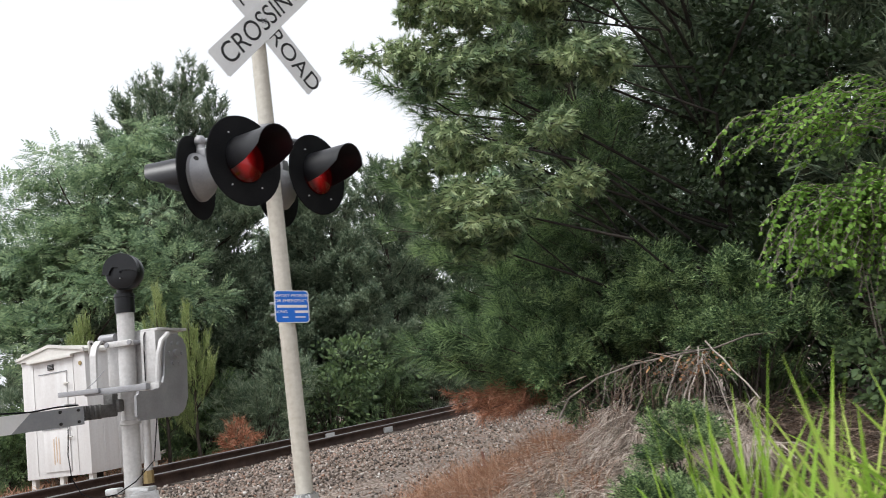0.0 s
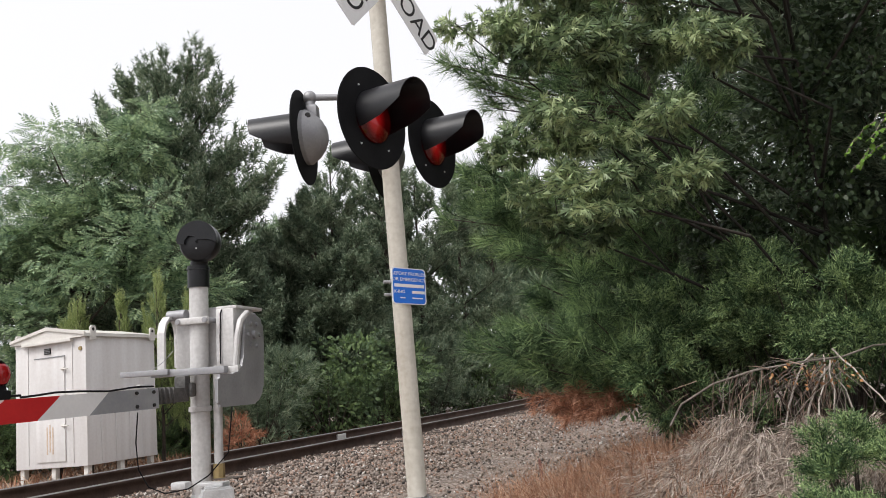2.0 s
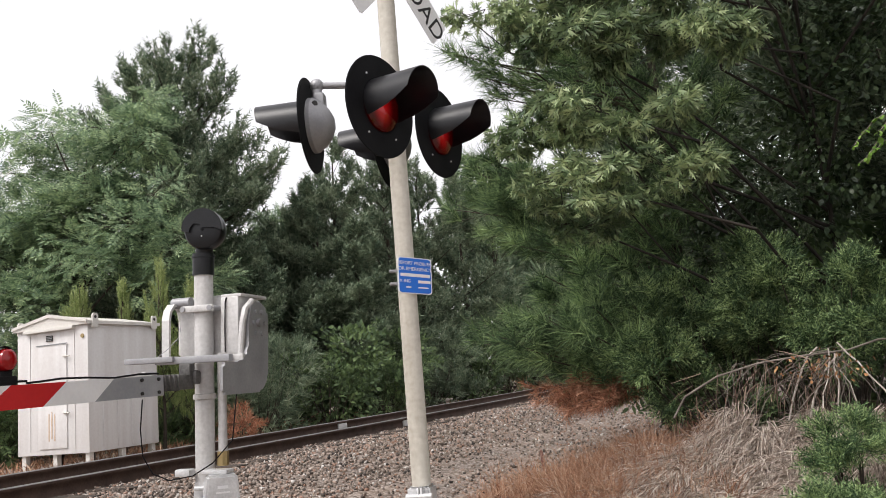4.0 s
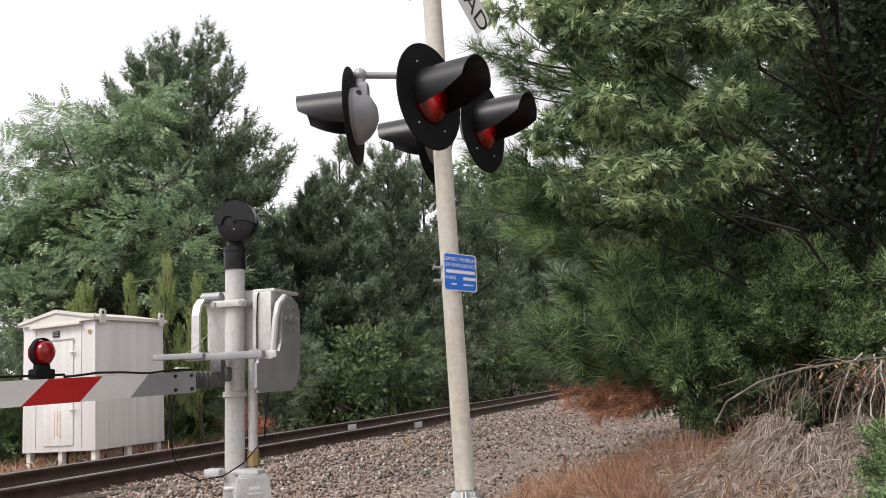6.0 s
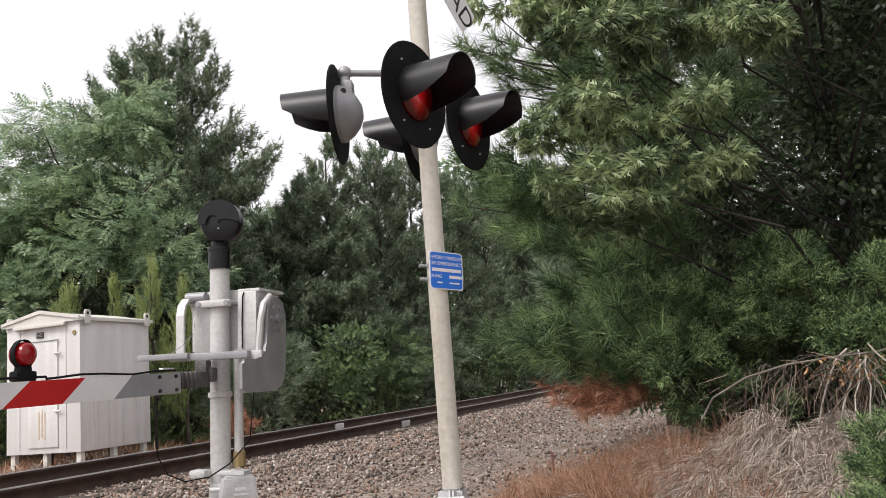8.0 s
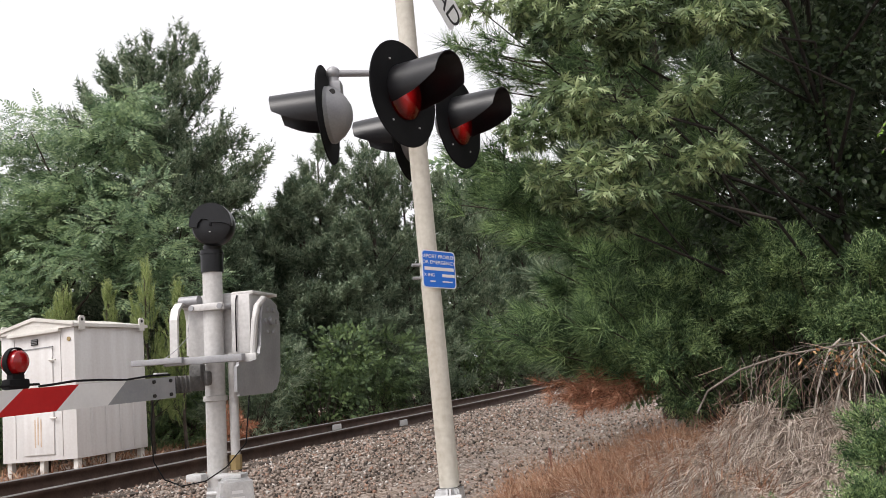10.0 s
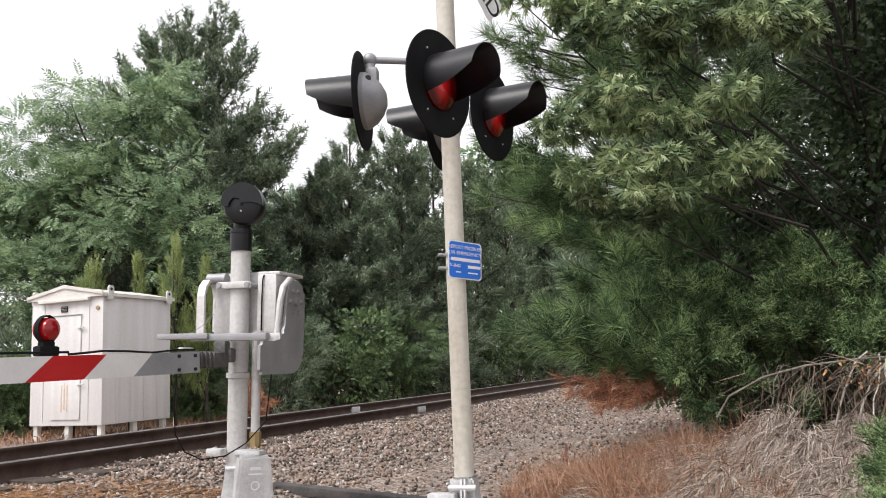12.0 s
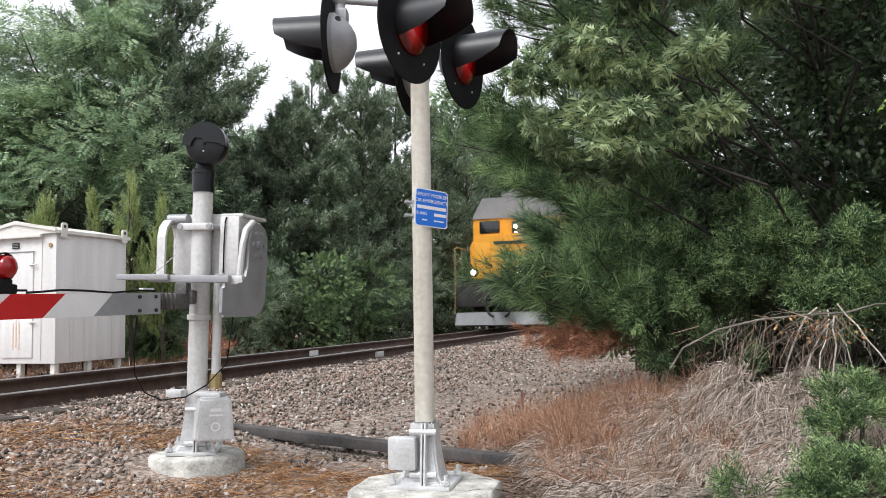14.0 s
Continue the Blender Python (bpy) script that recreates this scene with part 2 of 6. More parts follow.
ASHLEAF = leaf_material("light_compound_leaves", (0.08, 0.135, 0.088), (0.23, 0.33, 0.195), (0.44, 0.55, 0.32), 0.35, 1.2)
VINELEAF = leaf_material("bright_vine_leaves", (0.066, 0.132, 0.022), (0.143, 0.275, 0.044), (0.264, 0.440, 0.088), 0.4, 1.5)
BUSHLEAF = leaf_material("dark_bush_leaves", (0.045, 0.075, 0.037), (0.095, 0.145, 0.066), (0.19, 0.27, 0.11), 0.3, 1.2)
# Leaf colour darkened to stand in for the thicket's deep shade.
SHADELEAF = leaf_material("shade_dark_leaves", (0.016, 0.028, 0.013), (0.035, 0.06, 0.026), (0.08, 0.12, 0.05), 0.15, 1.2, 0.35, 0.4)
BLADE = leaf_material("tall_green_grass", (0.13, 0.26, 0.025), (0.29, 0.46, 0.06), (0.5, 0.64, 0.14), 0.45, 3.0)


# ---- mesh helpers ----
def thing(name, m, label, category, group="", kind=""):
    ob = new(name)
    ob.empty_display_size = 0.1
    ob.matrix_world = m
    return tagged(ob, label, category, group, kind)


def part(name, bm, mat, parent=None, label="", smooth=True):
    """A bmesh as one mesh object under a thing or a part."""
    me = bpy.data.meshes.new(name)
    bmesh.ops.recalc_face_normals(bm, faces=bm.faces)
    bm.to_mesh(me)
    bm.free()
    me.materials.append(mat)
    if smooth:
        for p in me.polygons:
            p.use_smooth = True
        me.set_sharp_from_angle(angle=radians(35))
    ob = new(name, me)
    ob.parent = parent
    return tagged(ob, label)


def array_mesh(name, v, f, mat, parent=None, label="", smooth=False):
    """Vertices (n, 3) and faces (m, k) as one mesh object."""
    v, f = np.asarray(v, np.float32), np.asarray(f, np.int32)
    me = bpy.data.meshes.new(name)
    me.vertices.add(len(v))
    me.vertices.foreach_set("co", v.ravel())
    k = f.shape[1]
    me.loops.add(f.size)
    me.loops.foreach_set("vertex_index", f.ravel())
    me.polygons.add(len(f))
    me.polygons.foreach_set("loop_start", np.arange(0, f.size, k, dtype=np.int32))
    if smooth:
        me.polygons.foreach_set("use_smooth", np.ones(len(f), bool))
    me.update(calc_edges=True)
    me.materials.append(mat)
    ob = new(name, me)
    ob.parent = parent
    return tagged(ob, label)


def box(bm, c, s, bevel=0.0, m=None):
    r = bmesh.ops.create_cube(bm, size=1.0)
    bmesh.ops.scale(bm, vec=s, verts=r["verts"])
    if bevel:
        es = list({e for v in r["verts"] for e in v.link_edges})
        r2 = bmesh.ops.bevel(bm, geom=es, offset=bevel, segments=2, affect="EDGES", profile=0.6)
        vs = list({v for f in r2["faces"] for v in f.verts} | {v for v in r["verts"] if v.is_valid})
    else:
        vs = r["verts"]
    t = Matrix.Translation(c) @ (m or Matrix())
    bmesh.ops.transform(bm, matrix=t, verts=vs)
    return bm


def rod(bm, p0, p1, r0, r1=None, seg=20):
    p0, p1 = Vector(p0), Vector(p1)
    d = p1 - p0
    t = Matrix.Translation((p0 + p1) / 2) @ d.to_track_quat("Z", "Y").to_matrix().to_4x4()
    bmesh.ops.create_cone(bm, cap_ends=True, segments=seg, radius1=r0, radius2=r0 if r1 is None else r1, depth=d.length, matrix=t)
    return bm


def lathe(bm, profile, m=None, seg=32):
    """Profile of (radius, height) turned round z."""
    m = m or Matrix()
    rings = []
    for r, z in profile:
        if r < 1e-5:
            rings.append([bm.verts.new(m @ Vector((0, 0, z)))])
        else:
            rings.append([bm.verts.new(m @ Vector((r * math.cos(a), r * math.sin(a), z))) for a in (2 * math.pi * i / seg for i in range(seg))])
    for a, b in zip(rings, rings[1:]):
        for i in range(seg):
            j = (i + 1) % seg
            q = [a[i % len(a)], a[j % len(a)], b[j % len(b)], b[i % len(b)]]
            q = list(dict.fromkeys(q))
            if len(q) > 2:
                bm.faces.new(q)
    return bm


def prism(bm, pts, depth, m):
    """Outline in the x-y plane of m, thickened along its z, centred."""
    a = [bm.verts.new(m @ Vector((x, y, -depth / 2))) for x, y in pts]
    b = [bm.verts.new(m @ Vector((x, y, depth / 2))) for x, y in pts]
    bm.faces.new(a[::-1])
    bm.faces.new(b)
    for i in range(len(pts)):
        j = (i + 1) % len(pts)
        bm.faces.new((a[i], a[j], b[j], b[i]))
    return bm


def tube(bm, pts, r, seg=8):
    pts = [Vector(p) for p in pts]
    rings = []
    for i, p in enumerate(pts):
        d = (pts[min(i + 1, len(pts) - 1)] - pts[max(i - 1, 0)]).normalized()
        q = d.to_track_quat("Z", "Y").to_matrix()
        rings.append([bm.verts.new(p + q @ Vector((r * math.cos(2 * math.pi * k / seg), r * math.sin(2 * math.pi * k / seg), 0))) for k in range(seg)])
    for a, b in zip(rings, rings[1:]):
        for k in range(seg):
            bm.faces.new((a[k], a[(k + 1) % seg], b[(k + 1) % seg], b[k]))
    bm.faces.new(rings[0][::-1])
    bm.faces.new(rings[-1])
    return bm


def lettering(name, words, height, m, mat, parent, label="", stretch=1.0, weight=0.0):
    """Raised letters with the built-in font, centred, in the x-y plane of m."""
    cu = bpy.data.curves.new(name, "FONT")
    cu.body, cu.size, cu.align_x, cu.align_y = words, height * 1.38, "CENTER", "CENTER"
    cu.extrude, cu.offset = 0.0006, weight
    tmp = bpy.data.objects.new("tmp", cu)
    scene.collection.objects.link(tmp)
    bpy.context.view_layer.update()
    me = bpy.data.meshes.new_from_object(tmp.evaluated_get(bpy.context.evaluated_depsgraph_get()))
    bpy.data.objects.remove(tmp)
    me.transform(m @ Matrix.Diagonal((stretch, 1, 1, 1)))
    me.materials.clear()
    me.materials.append(mat)
    ob = new(name, me)
    ob.parent = parent
    return tagged(ob, label)


# ---- plant helpers (numpy) ----
def unit(v):
    return v / np.maximum(np.linalg.norm(v, axis=-1, keepdims=True), 1e-9)


def frames_of(d, rng):
    """Axes with z along d and a random roll."""
    d = unit(d)
    a = unit(rng.normal(size=d.shape))
    x = unit(np.cross(a, d))
    y = np.cross(d, x)
    return np.stack([x, y, d], axis=-1)


def scatter(tv, tf, pos, d, size, rng, up=None):
    """The template (z along its stem) at every place, along d; up keeps its y side to the sky."""
    if up is None:
        ax = frames_of(d, rng)
    else:
        z = unit(d)
        x = unit(np.cross(np.array(up) + rng.normal(size=d.shape) * 0.35, z))
        ax = np.stack([x, np.cross(z, x), z], axis=-1)
    v = np.einsum("nij,kj->nki", ax, tv) * np.asarray(size)[:, None, None] + pos[:, None, :]
    f = tf[None] + (np.arange(len(pos)) * len(tv))[:, None, None]
    return v.reshape(-1, 3), f.reshape(-1, tf.shape[1])


def sticks(p0, p1, r0, r1, n=4):
    """Tapered sticks between pairs of places."""
    d = unit(p1 - p0)
    a = np.where(np.abs(d[:, 2:3]) > 0.9, np.array([[1.0, 0, 0]]), np.array([[0, 0, 1.0]]))
    x = unit(np.cross(a, d))
    y = np.cross(d, x)
    ang = np.arange(n) * 2 * np.pi / n
    ring = np.cos(ang)[None, :, None] * x[:, None, :] + np.sin(ang)[None, :, None] * y[:, None, :]
    v = np.concatenate([p0[:, None] + ring * np.asarray(r0)[:, None, None], p1[:, None] + ring * np.asarray(r1)[:, None, None]], axis=1)
    i = np.arange(n)
    q = np.stack([i, (i + 1) % n, (i + 1) % n + n, i + n], axis=1)
    f = q[None] + (np.arange(len(p0)) * 2 * n)[:, None, None]
    return v.reshape(-1, 3), f.reshape(-1, 4)


def needle_tuft(n, length, width, spread, stem, rng):
    """A spray of needles round a twig along z."""
    z0 = rng.uniform(0, stem, n)
    ang = rng.uniform(0, 2 * np.pi, n)
    out = rng.uniform(0.25, 1.0, n) * spread
    d = np.stack([np.sin(out) * np.cos(ang), np.sin(out) * np.sin(ang), np.cos(out)], 1)
    side = unit(np.cross(d, rng.normal(size=(n, 3)))) * width / 2
    b = np.stack([z0 * 0, z0 * 0, z0], 1)
    tip = b + d * (length * rng.uniform(0.75, 1.1, n))[:, None]
    v = np.stack([b - side, b + side, tip], 1).reshape(-1, 3)
    return v, np.arange(3 * n).reshape(-1, 3)


def leaf(outline, curl=0.12):
    """A thin leaf from half an outline of (along, half width), arched lengthwise."""
    n = len(outline)
    v = np.array([(s * w, -curl * a * a, a) for a, w in outline for s in (-1, 1)])
    f = []
    for i in range(n - 1):
        f += [(2 * i, 2 * i + 1, 2 * i + 3), (2 * i, 2 * i + 3, 2 * i + 2)]
    return v, np.array(f)


def join(parts_):
    vs, fs, n = [], [], 0
    for v, f in parts_:
        vs.append(v)
        fs.append(f + n)
        n += len(v)
    return np.concatenate(vs), np.concatenate(fs)


def rot_template(t, m, at=(0, 0, 0), s=1.0):
    v, f = t
    r = np.array(m.to_3x3())
    return v @ r.T * s + np.array(at), f


def lobed_leaf():
    """A leaf with pointed lobes swept forward from its midrib."""
    rib = (0.0, 0.22, 0.44, 0.66, 1.0)
    v = [(w * (0.012 if a in (0.0, 1.0) else 0.065), -0.3 * a * a, a) for a in rib for w in (-1, 1)]
    f = []
    for i in range(4):
        f += [(2 * i, 2 * i + 1, 2 * i + 3), (2 * i, 2 * i + 3, 2 * i + 2)]
    for i, wide in ((0, 0.22), (1, 0.36), (2, 0.28)):
        for side in (0, 1):
            a = rib[i] + 0.38
            v.append(((2 * side - 1) * wide, -0.3 * a * a + 0.03, a))
            f.append((2 * i + side, 2 * i + 2 + side, len(v) - 1))
    return np.array(v), np.array(f)


OAK_LEAF = lobed_leaf()
OVAL_LEAF = leaf([(0, 0.01), (0.25, 0.24), (0.55, 0.28), (1.0, 0.01)], 0.2)
LEAFLET = np.array([(0, 0, 0), (-0.17, -0.03, 0.42), (0.17, -0.03, 0.42), (0, -0.15, 1.0)]), np.array([(0, 2, 1), (1, 2, 3)])


def compound_leaf(pairs=5):
    """A long leaf with leaflets in pairs along its stalk."""
    ps = []
    for i in range(pairs):
        z = 0.2 + 0.75 * i / pairs
        s = 0.36 * (1 - 0.35 * abs(i / pairs - 0.4))
        for side in (-1, 1):
            ps.append(rot_template(LEAFLET, Euler((radians(-12), radians(62 * side), 0)).to_matrix(), (0, 0, z), s))
    ps.append(rot_template(LEAFLET, Matrix.Identity(3), (0, 0, 0.92), 0.3))
    return join(ps)


COMPOUND = compound_leaf()


def oak_sprig():
    """A twig end with a rosette of lobed leaves."""
    ps = []
    for i in range(4):
        e = Euler((radians(30 + 16 * (i % 3)), 0, radians(i * 137)), "XYZ").to_matrix()
        ps.append(rot_template(OAK_LEAF, e, (0, 0, 0.15 + 0.12 * i), 0.8 + 0.08 * (i % 3)))
    return join(ps)


OAK_SPRIG = oak_sprig()


def cedar_spray(rng, n=11):
    """A feathery spray: side shoots along a stem, each with short scaly tips."""
    ps = []

    def spike(b, d, ln, w):
        side = unit(np.cross(d, rng.normal(size=3))) * w
        ps.append((np.stack([b - side, b + side, b + d * ln]), np.array([[0, 1, 2]])))

    for i in range(n):
        z = 0.08 + 0.85 * i / n
        a = (1 if i % 2 else -1) * rng.uniform(0.55, 0.9)
        ln = (1.0 - z) * 0.42 + 0.16
        d = unit(np.array([math.sin(a), rng.normal() * 0.35, math.cos(a)]))
        b = np.array([0, 0, z])
        spike(b, d, ln, 0.022)
        for k in range(4):
            e = unit(d + rng.normal(size=3) * 0.45 + np.array([0, 0, 0.25]))
            spike(b + d * ln * (0.25 + 0.2 * k), e, 0.17, 0.02)
    return join(ps)


def branch_paths(base, H, R, z_low, count, rng, rise=(0.1, 0.9), power=0.7, azim=None):
    """Branches off an upright trunk: roots, ends, lengths. The crown narrows upward."""
    t = rng.uniform(0, 1, count) ** 0.9
    z = H * (z_low + (0.985 - z_low) * t)
    az = rng.uniform(0, 2 * np.pi, count) if azim is None else rng.uniform(*azim, count)
    ln = (R * (1 - t) ** power + 0.12 * R) * rng.uniform(0.6, 1.15, count)
    el = rise[0] + (rise[1] - rise[0]) * t + rng.normal(size=count) * 0.12
    d = np.stack([np.cos(az) * np.cos(el), np.sin(az) * np.cos(el), np.sin(el)], 1)
    p0 = np.stack([np.zeros(count), np.zeros(count), z], 1)
    return p0, d, ln


def trunk_sticks(H, r, rng, lean=(0, 0), n=9, bits=8):
    k = np.linspace(0, 1, bits + 1)
    w = np.cumsum(rng.normal(size=(bits + 1, 2)) * H * 0.004, axis=0)
    w[0] = 0
    p = np.stack([w[:, 0] + lean[0] * k, w[:, 1] + lean[1] * k, H * k], 1)
    rr = r * (1 - 0.93 * k) + 0.004
    rr[0] *= 1.25
    return sticks(p[:-1], p[1:], rr[:-1], rr[1:], n)


def pine_tree(name, at, H, R, seed, mat, label, tufts, tuft, z_low=0.08, rise=(0.0, 0.9), power=0.75, trunk_r=None, density=7, size=(0.8, 1.25), lift=0.45, azim=None, group="", category="pine tree", boughs=(), ends=2.2):
    """Trunk with limbs, and a crown of needle tufts gathered along the branches; boughs are (height, azimuth, length, rise) of single long limbs."""
    rng = np.random.default_rng(seed)
    p0, d, ln = branch_paths(at, H, R, z_low, max(12, int(H * density)), rng, rise, power, azim)
    for z, az, long, el in boughs:
        az, el = radians(az), radians(el)
        for k in range(3):
            a2 = az + 0.11 * (k - 1)
            p0 = np.vstack([p0, [[0, 0, z + 0.05 * k]]])
            d = np.vstack([d, [[math.cos(a2) * math.cos(el), math.sin(a2) * math.cos(el), math.sin(el)]]])
            ln = np.append(ln, long * (1.0 - 0.12 * abs(k - 1)))
    up = np.array([0, 0, 1.0])
    bend = rng.uniform(0.05, 0.25, len(ln))

    def on(i, f):
        return p0[i] + d[i] * (ln[i] * f)[:, None] + up * (bend[i] * ln[i] * f * f)[:, None]

    i = rng.choice(len(ln), tufts, p=(ln / ln.sum()))
    f = rng.beta(ends, 1.0, tufts)
    side = unit(np.cross(d[i], up)) * rng.choice([-1, 1], tufts)[:, None]
    reach = rng.uniform(0, 1, tufts) * ((1 - f) * 0.55 + 0.1) * ln[i] * 0.75
    root = on(i, np.clip(f - 0.12, 0.05, 1))
    pos = on(i, f) + side * reach[:, None] + up * (rng.normal(size=tufts) * 0.05 * R)[:, None]
    dr = d[i] * 0.7 + side * (0.8 * (reach / (reach.max() + 1e-6)) ** 0.5)[:, None] + up * lift + rng.normal(size=(tufts, 3)) * 0.25
    v, fc = scatter(*tuft, pos, dr, rng.uniform(*size, tufts), rng)
    ob = thing(name, pose(*at, 0, 0, 0), label, category, group)
    r = trunk_r or H * 0.014
    segs = [trunk_sticks(H, r, rng)]
    bi = np.arange(len(ln))
    cuts = [0.0, 0.35, 0.7, 1.0]
    for a, b in zip(cuts, cuts[1:]):
        segs.append(sticks(on(bi, np.full(len(bi), a)), on(bi, np.full(len(bi), b)), 0.012 * ln * (1.05 - a) + 0.003, 0.012 * ln * (1.05 - b) + 0.003))
    take = rng.choice(tufts, min(tufts, 300), replace=False)
    segs.append(sticks(root[take], pos[take], np.full(len(take), 0.005), np.full(len(take), 0.003), 3))
    quads = [s for s in segs if s[1].shape[1] == 4]
    array_mesh("trunk", *join(quads), BARK, ob)
    array_mesh("crown", v, fc, mat, ob)
    return ob


def leafy_tree(name, at, H, lobes, seed, mat, label, template, leaves, size, droop=0.3, trunk_r=0.1, bark=None, category="tree", fork=0.3, twigs=True, shell=0.55, clump=(0.28, 0.5)):
    """Forked trunk with limbs to each lobe of the crown, lobes being (x, y, z, rx, ry, rz) from the base; leaves hang in uneven clumps."""
    rng = np.random.default_rng(seed)
    ob = thing(name, pose(*at), label, category)
    L = np.array(lobes, float)
    segs = [trunk_sticks(H * 0.85, trunk_r, rng, bits=6)]
    clumps = []
    for c in L:
        c0, rad = c[:3], c[3:]
        start = np.array([0, 0, min(H * 0.8, max(H * fork * 0.5, c0[2] - 0.55 * math.hypot(c0[0], c0[1])))])
        mid = (start + c0) / 2 + rng.normal(size=3) * 0.12 * np.linalg.norm(c0 - start) + np.array([0, 0, 0.1])
        segs.append(sticks(np.array([start, mid]), np.array([mid, c0]), np.array([trunk_r * 0.6, trunk_r * 0.4]), np.array([trunk_r * 0.4, trunk_r * 0.15])))
        n = max(6, int(14 * np.prod(rad) ** 0.5))
        u = unit(rng.normal(size=(n, 3)))
        ends = c0 + u * rad * rng.uniform(0.5, 1.0, (n, 1))
        segs.append(sticks(np.repeat(c0[None], n, 0), ends, np.full(n, trunk_r * 0.07), np.full(n, 0.004)))
        clumps += [(e, uu, rad.min() * rng.uniform(*clump)) for e, uu in zip(ends, u)]
    w = np.array([c[2] ** 2 for c in clumps])
    k = rng.choice(len(clumps), leaves, p=w / w.sum())
    ce, cu, cr = np.array([c[0] for c in clumps]), np.array([c[1] for c in clumps]), np.array([c[2] for c in clumps])
    off = unit(rng.normal(size=(leaves, 3))) * (rng.uniform(shell, 1.0, leaves) ** 0.6)[:, None] * np.array([1.15, 1.15, 0.65])
    pos = ce[k] + off * cr[k][:, None]
    dr = cu[k] * 0.5 + off * 0.8 + rng.normal(size=(leaves, 3)) * 0.4 - np.array([0, 0, droop])
    v, f = scatter(*template, pos, dr, rng.uniform(*size, leaves), rng, up=(0, 0, 1))
    if twigs:
        t = rng.choice(leaves, min(leaves, 700), replace=False)
        segs.append(sticks(ce[k][t], pos[t], np.full(len(t), 0.006), np.full(len(t), 0.003)))
    array_mesh("trunk", *join(segs), bark or BARK, ob)
    array_mesh("crown", v, f, mat, ob)
    return ob


def shrub(name, at, blobs, seed, mat, label, template, count, size, lift=0.5, category="shrub", stems=40, stem_mat=None, clumps=0, clump_r=0.16):
    """Stems from one foot into rounded blobs (x, y, z, rx, ry, rz) of sprays."""
    rng = np.random.default_rng(seed)
    ob = thing(name, pose(*at), label, category)
    B = np.array(blobs, float)
    w = B[:, 3] * B[:, 4] + B[:, 4] * B[:, 5]
    k = rng.choice(len(B), count, p=w / w.sum())
    u = unit(rng.normal(size=(count, 3)))
    rough = 1 + 0.25 * np.sin(u[:, 0] * 7 + k) * np.cos(u[:, 1] * 9 + 2 * k) + 0.2 * np.sin(u[:, 2] * 8 + 3 * k)
    pos = B[k, :3] + u * B[k, 3:] * (rng.uniform(0.35, 1.0, count) ** 0.5 * rough)[:, None]
    dr = u + np.array([0, 0, lift]) + rng.normal(size=(count, 3)) * 0.45
    if clumps:
        c = rng.integers(0, clumps, count)
        off = unit(rng.normal(size=(count, 3))) * rng.uniform(0.1, 1.0, (count, 1))
        pos = pos[c] + off * clump_r * rng.uniform(0.7, 1.3, clumps)[c][:, None] * np.array([1.2, 1.2, 0.7])
        dr = u[c] * 0.7 + off * 0.8 + np.array([0, 0, lift]) + rng.normal(size=(count, 3)) * 0.25
    pos[:, 2] = np.maximum(pos[:, 2], 0.02)
    v, f = scatter(*template, pos, dr, rng.uniform(*size, count), rng)
    s = rng.choice(count, min(stems, count), replace=False)
    mid = pos[s] * np.array([0.5, 0.5, 0.35])
    foot = rng.normal(size=(len(s), 3)) * np.array([0.08, 0.08, 0])
    st = join([sticks(foot, mid, np.full(len(s), 0.014), np.full(len(s), 0.009)), sticks(mid, pos[s], np.full(len(s), 0.009), np.full(len(s), 0.003))])
    tagged(array_mesh("branching_stem", *st, stem_mat or BARK, ob), kind="stuff")
    array_mesh("foliage", v, f, mat, ob)
    return ob


def ribbons(root, d, length, width, sag, rng, bits=5):
    """Bent blades: n ribbons that start along d and sag."""
    n = len(root)
    t = np.linspace(0, 1, bits + 1)
    p = root[:, None] + d[:, None] * (length[:, None] * t)[..., None]
    p = p - np.array([0, 0, 1.0]) * (sag[:, None] * length[:, None] * t ** 2.2)[..., None]
    side = unit(np.cross(d, rng.normal(size=(n, 3))))[:, None] * (width[:, None] * (1 - t ** 2.5) + 0.0004)[..., None] / 2
    v = np.stack([p - side, p + side], 2).reshape(n, -1, 3)
    i = np.arange(bits)
    q = np.stack([2 * i, 2 * i + 1, 2 * i + 3, 2 * i + 2], 1)
    f = q[None] + (np.arange(n) * 2 * (bits + 1))[:, None, None]
    return v.reshape(-1, 3), f.reshape(-1, 4)


# ---- ground, ballast and track ----
SIG = Vector((-2.555, 4.95, 0.1))


def track_x(y):
    """Centre line of the curving track."""
    if y < 7:
        return -7.45 + 0.15 * (y - 7)
    k = min(y, 45.0) - 7
    return -7.45 + 0.15 * k - 0.0016 * k * k + max(0.0, y - 45.0) * 0.028


def ground_z(x, y):
    s = abs(x - track_x(y)) * 0.99
    k = min(1.0, max(0.0, (s - 1.75) / 1.9))
    z = 0.29 * (1 - k * k * (3 - 2 * k))
    if x > -1.5 and y > 6:
        z += 0.25 * min(1.0, (x + 1.5) / 3) * min(1.0, (y - 6) / 2)
    z += 0.06 * math.exp(-((x + 4.33) ** 2 + (y - 5.36) ** 2) / 0.5)
    return z + 0.025 * noise.noise((x * 0.9, y * 0.9, 0.3))


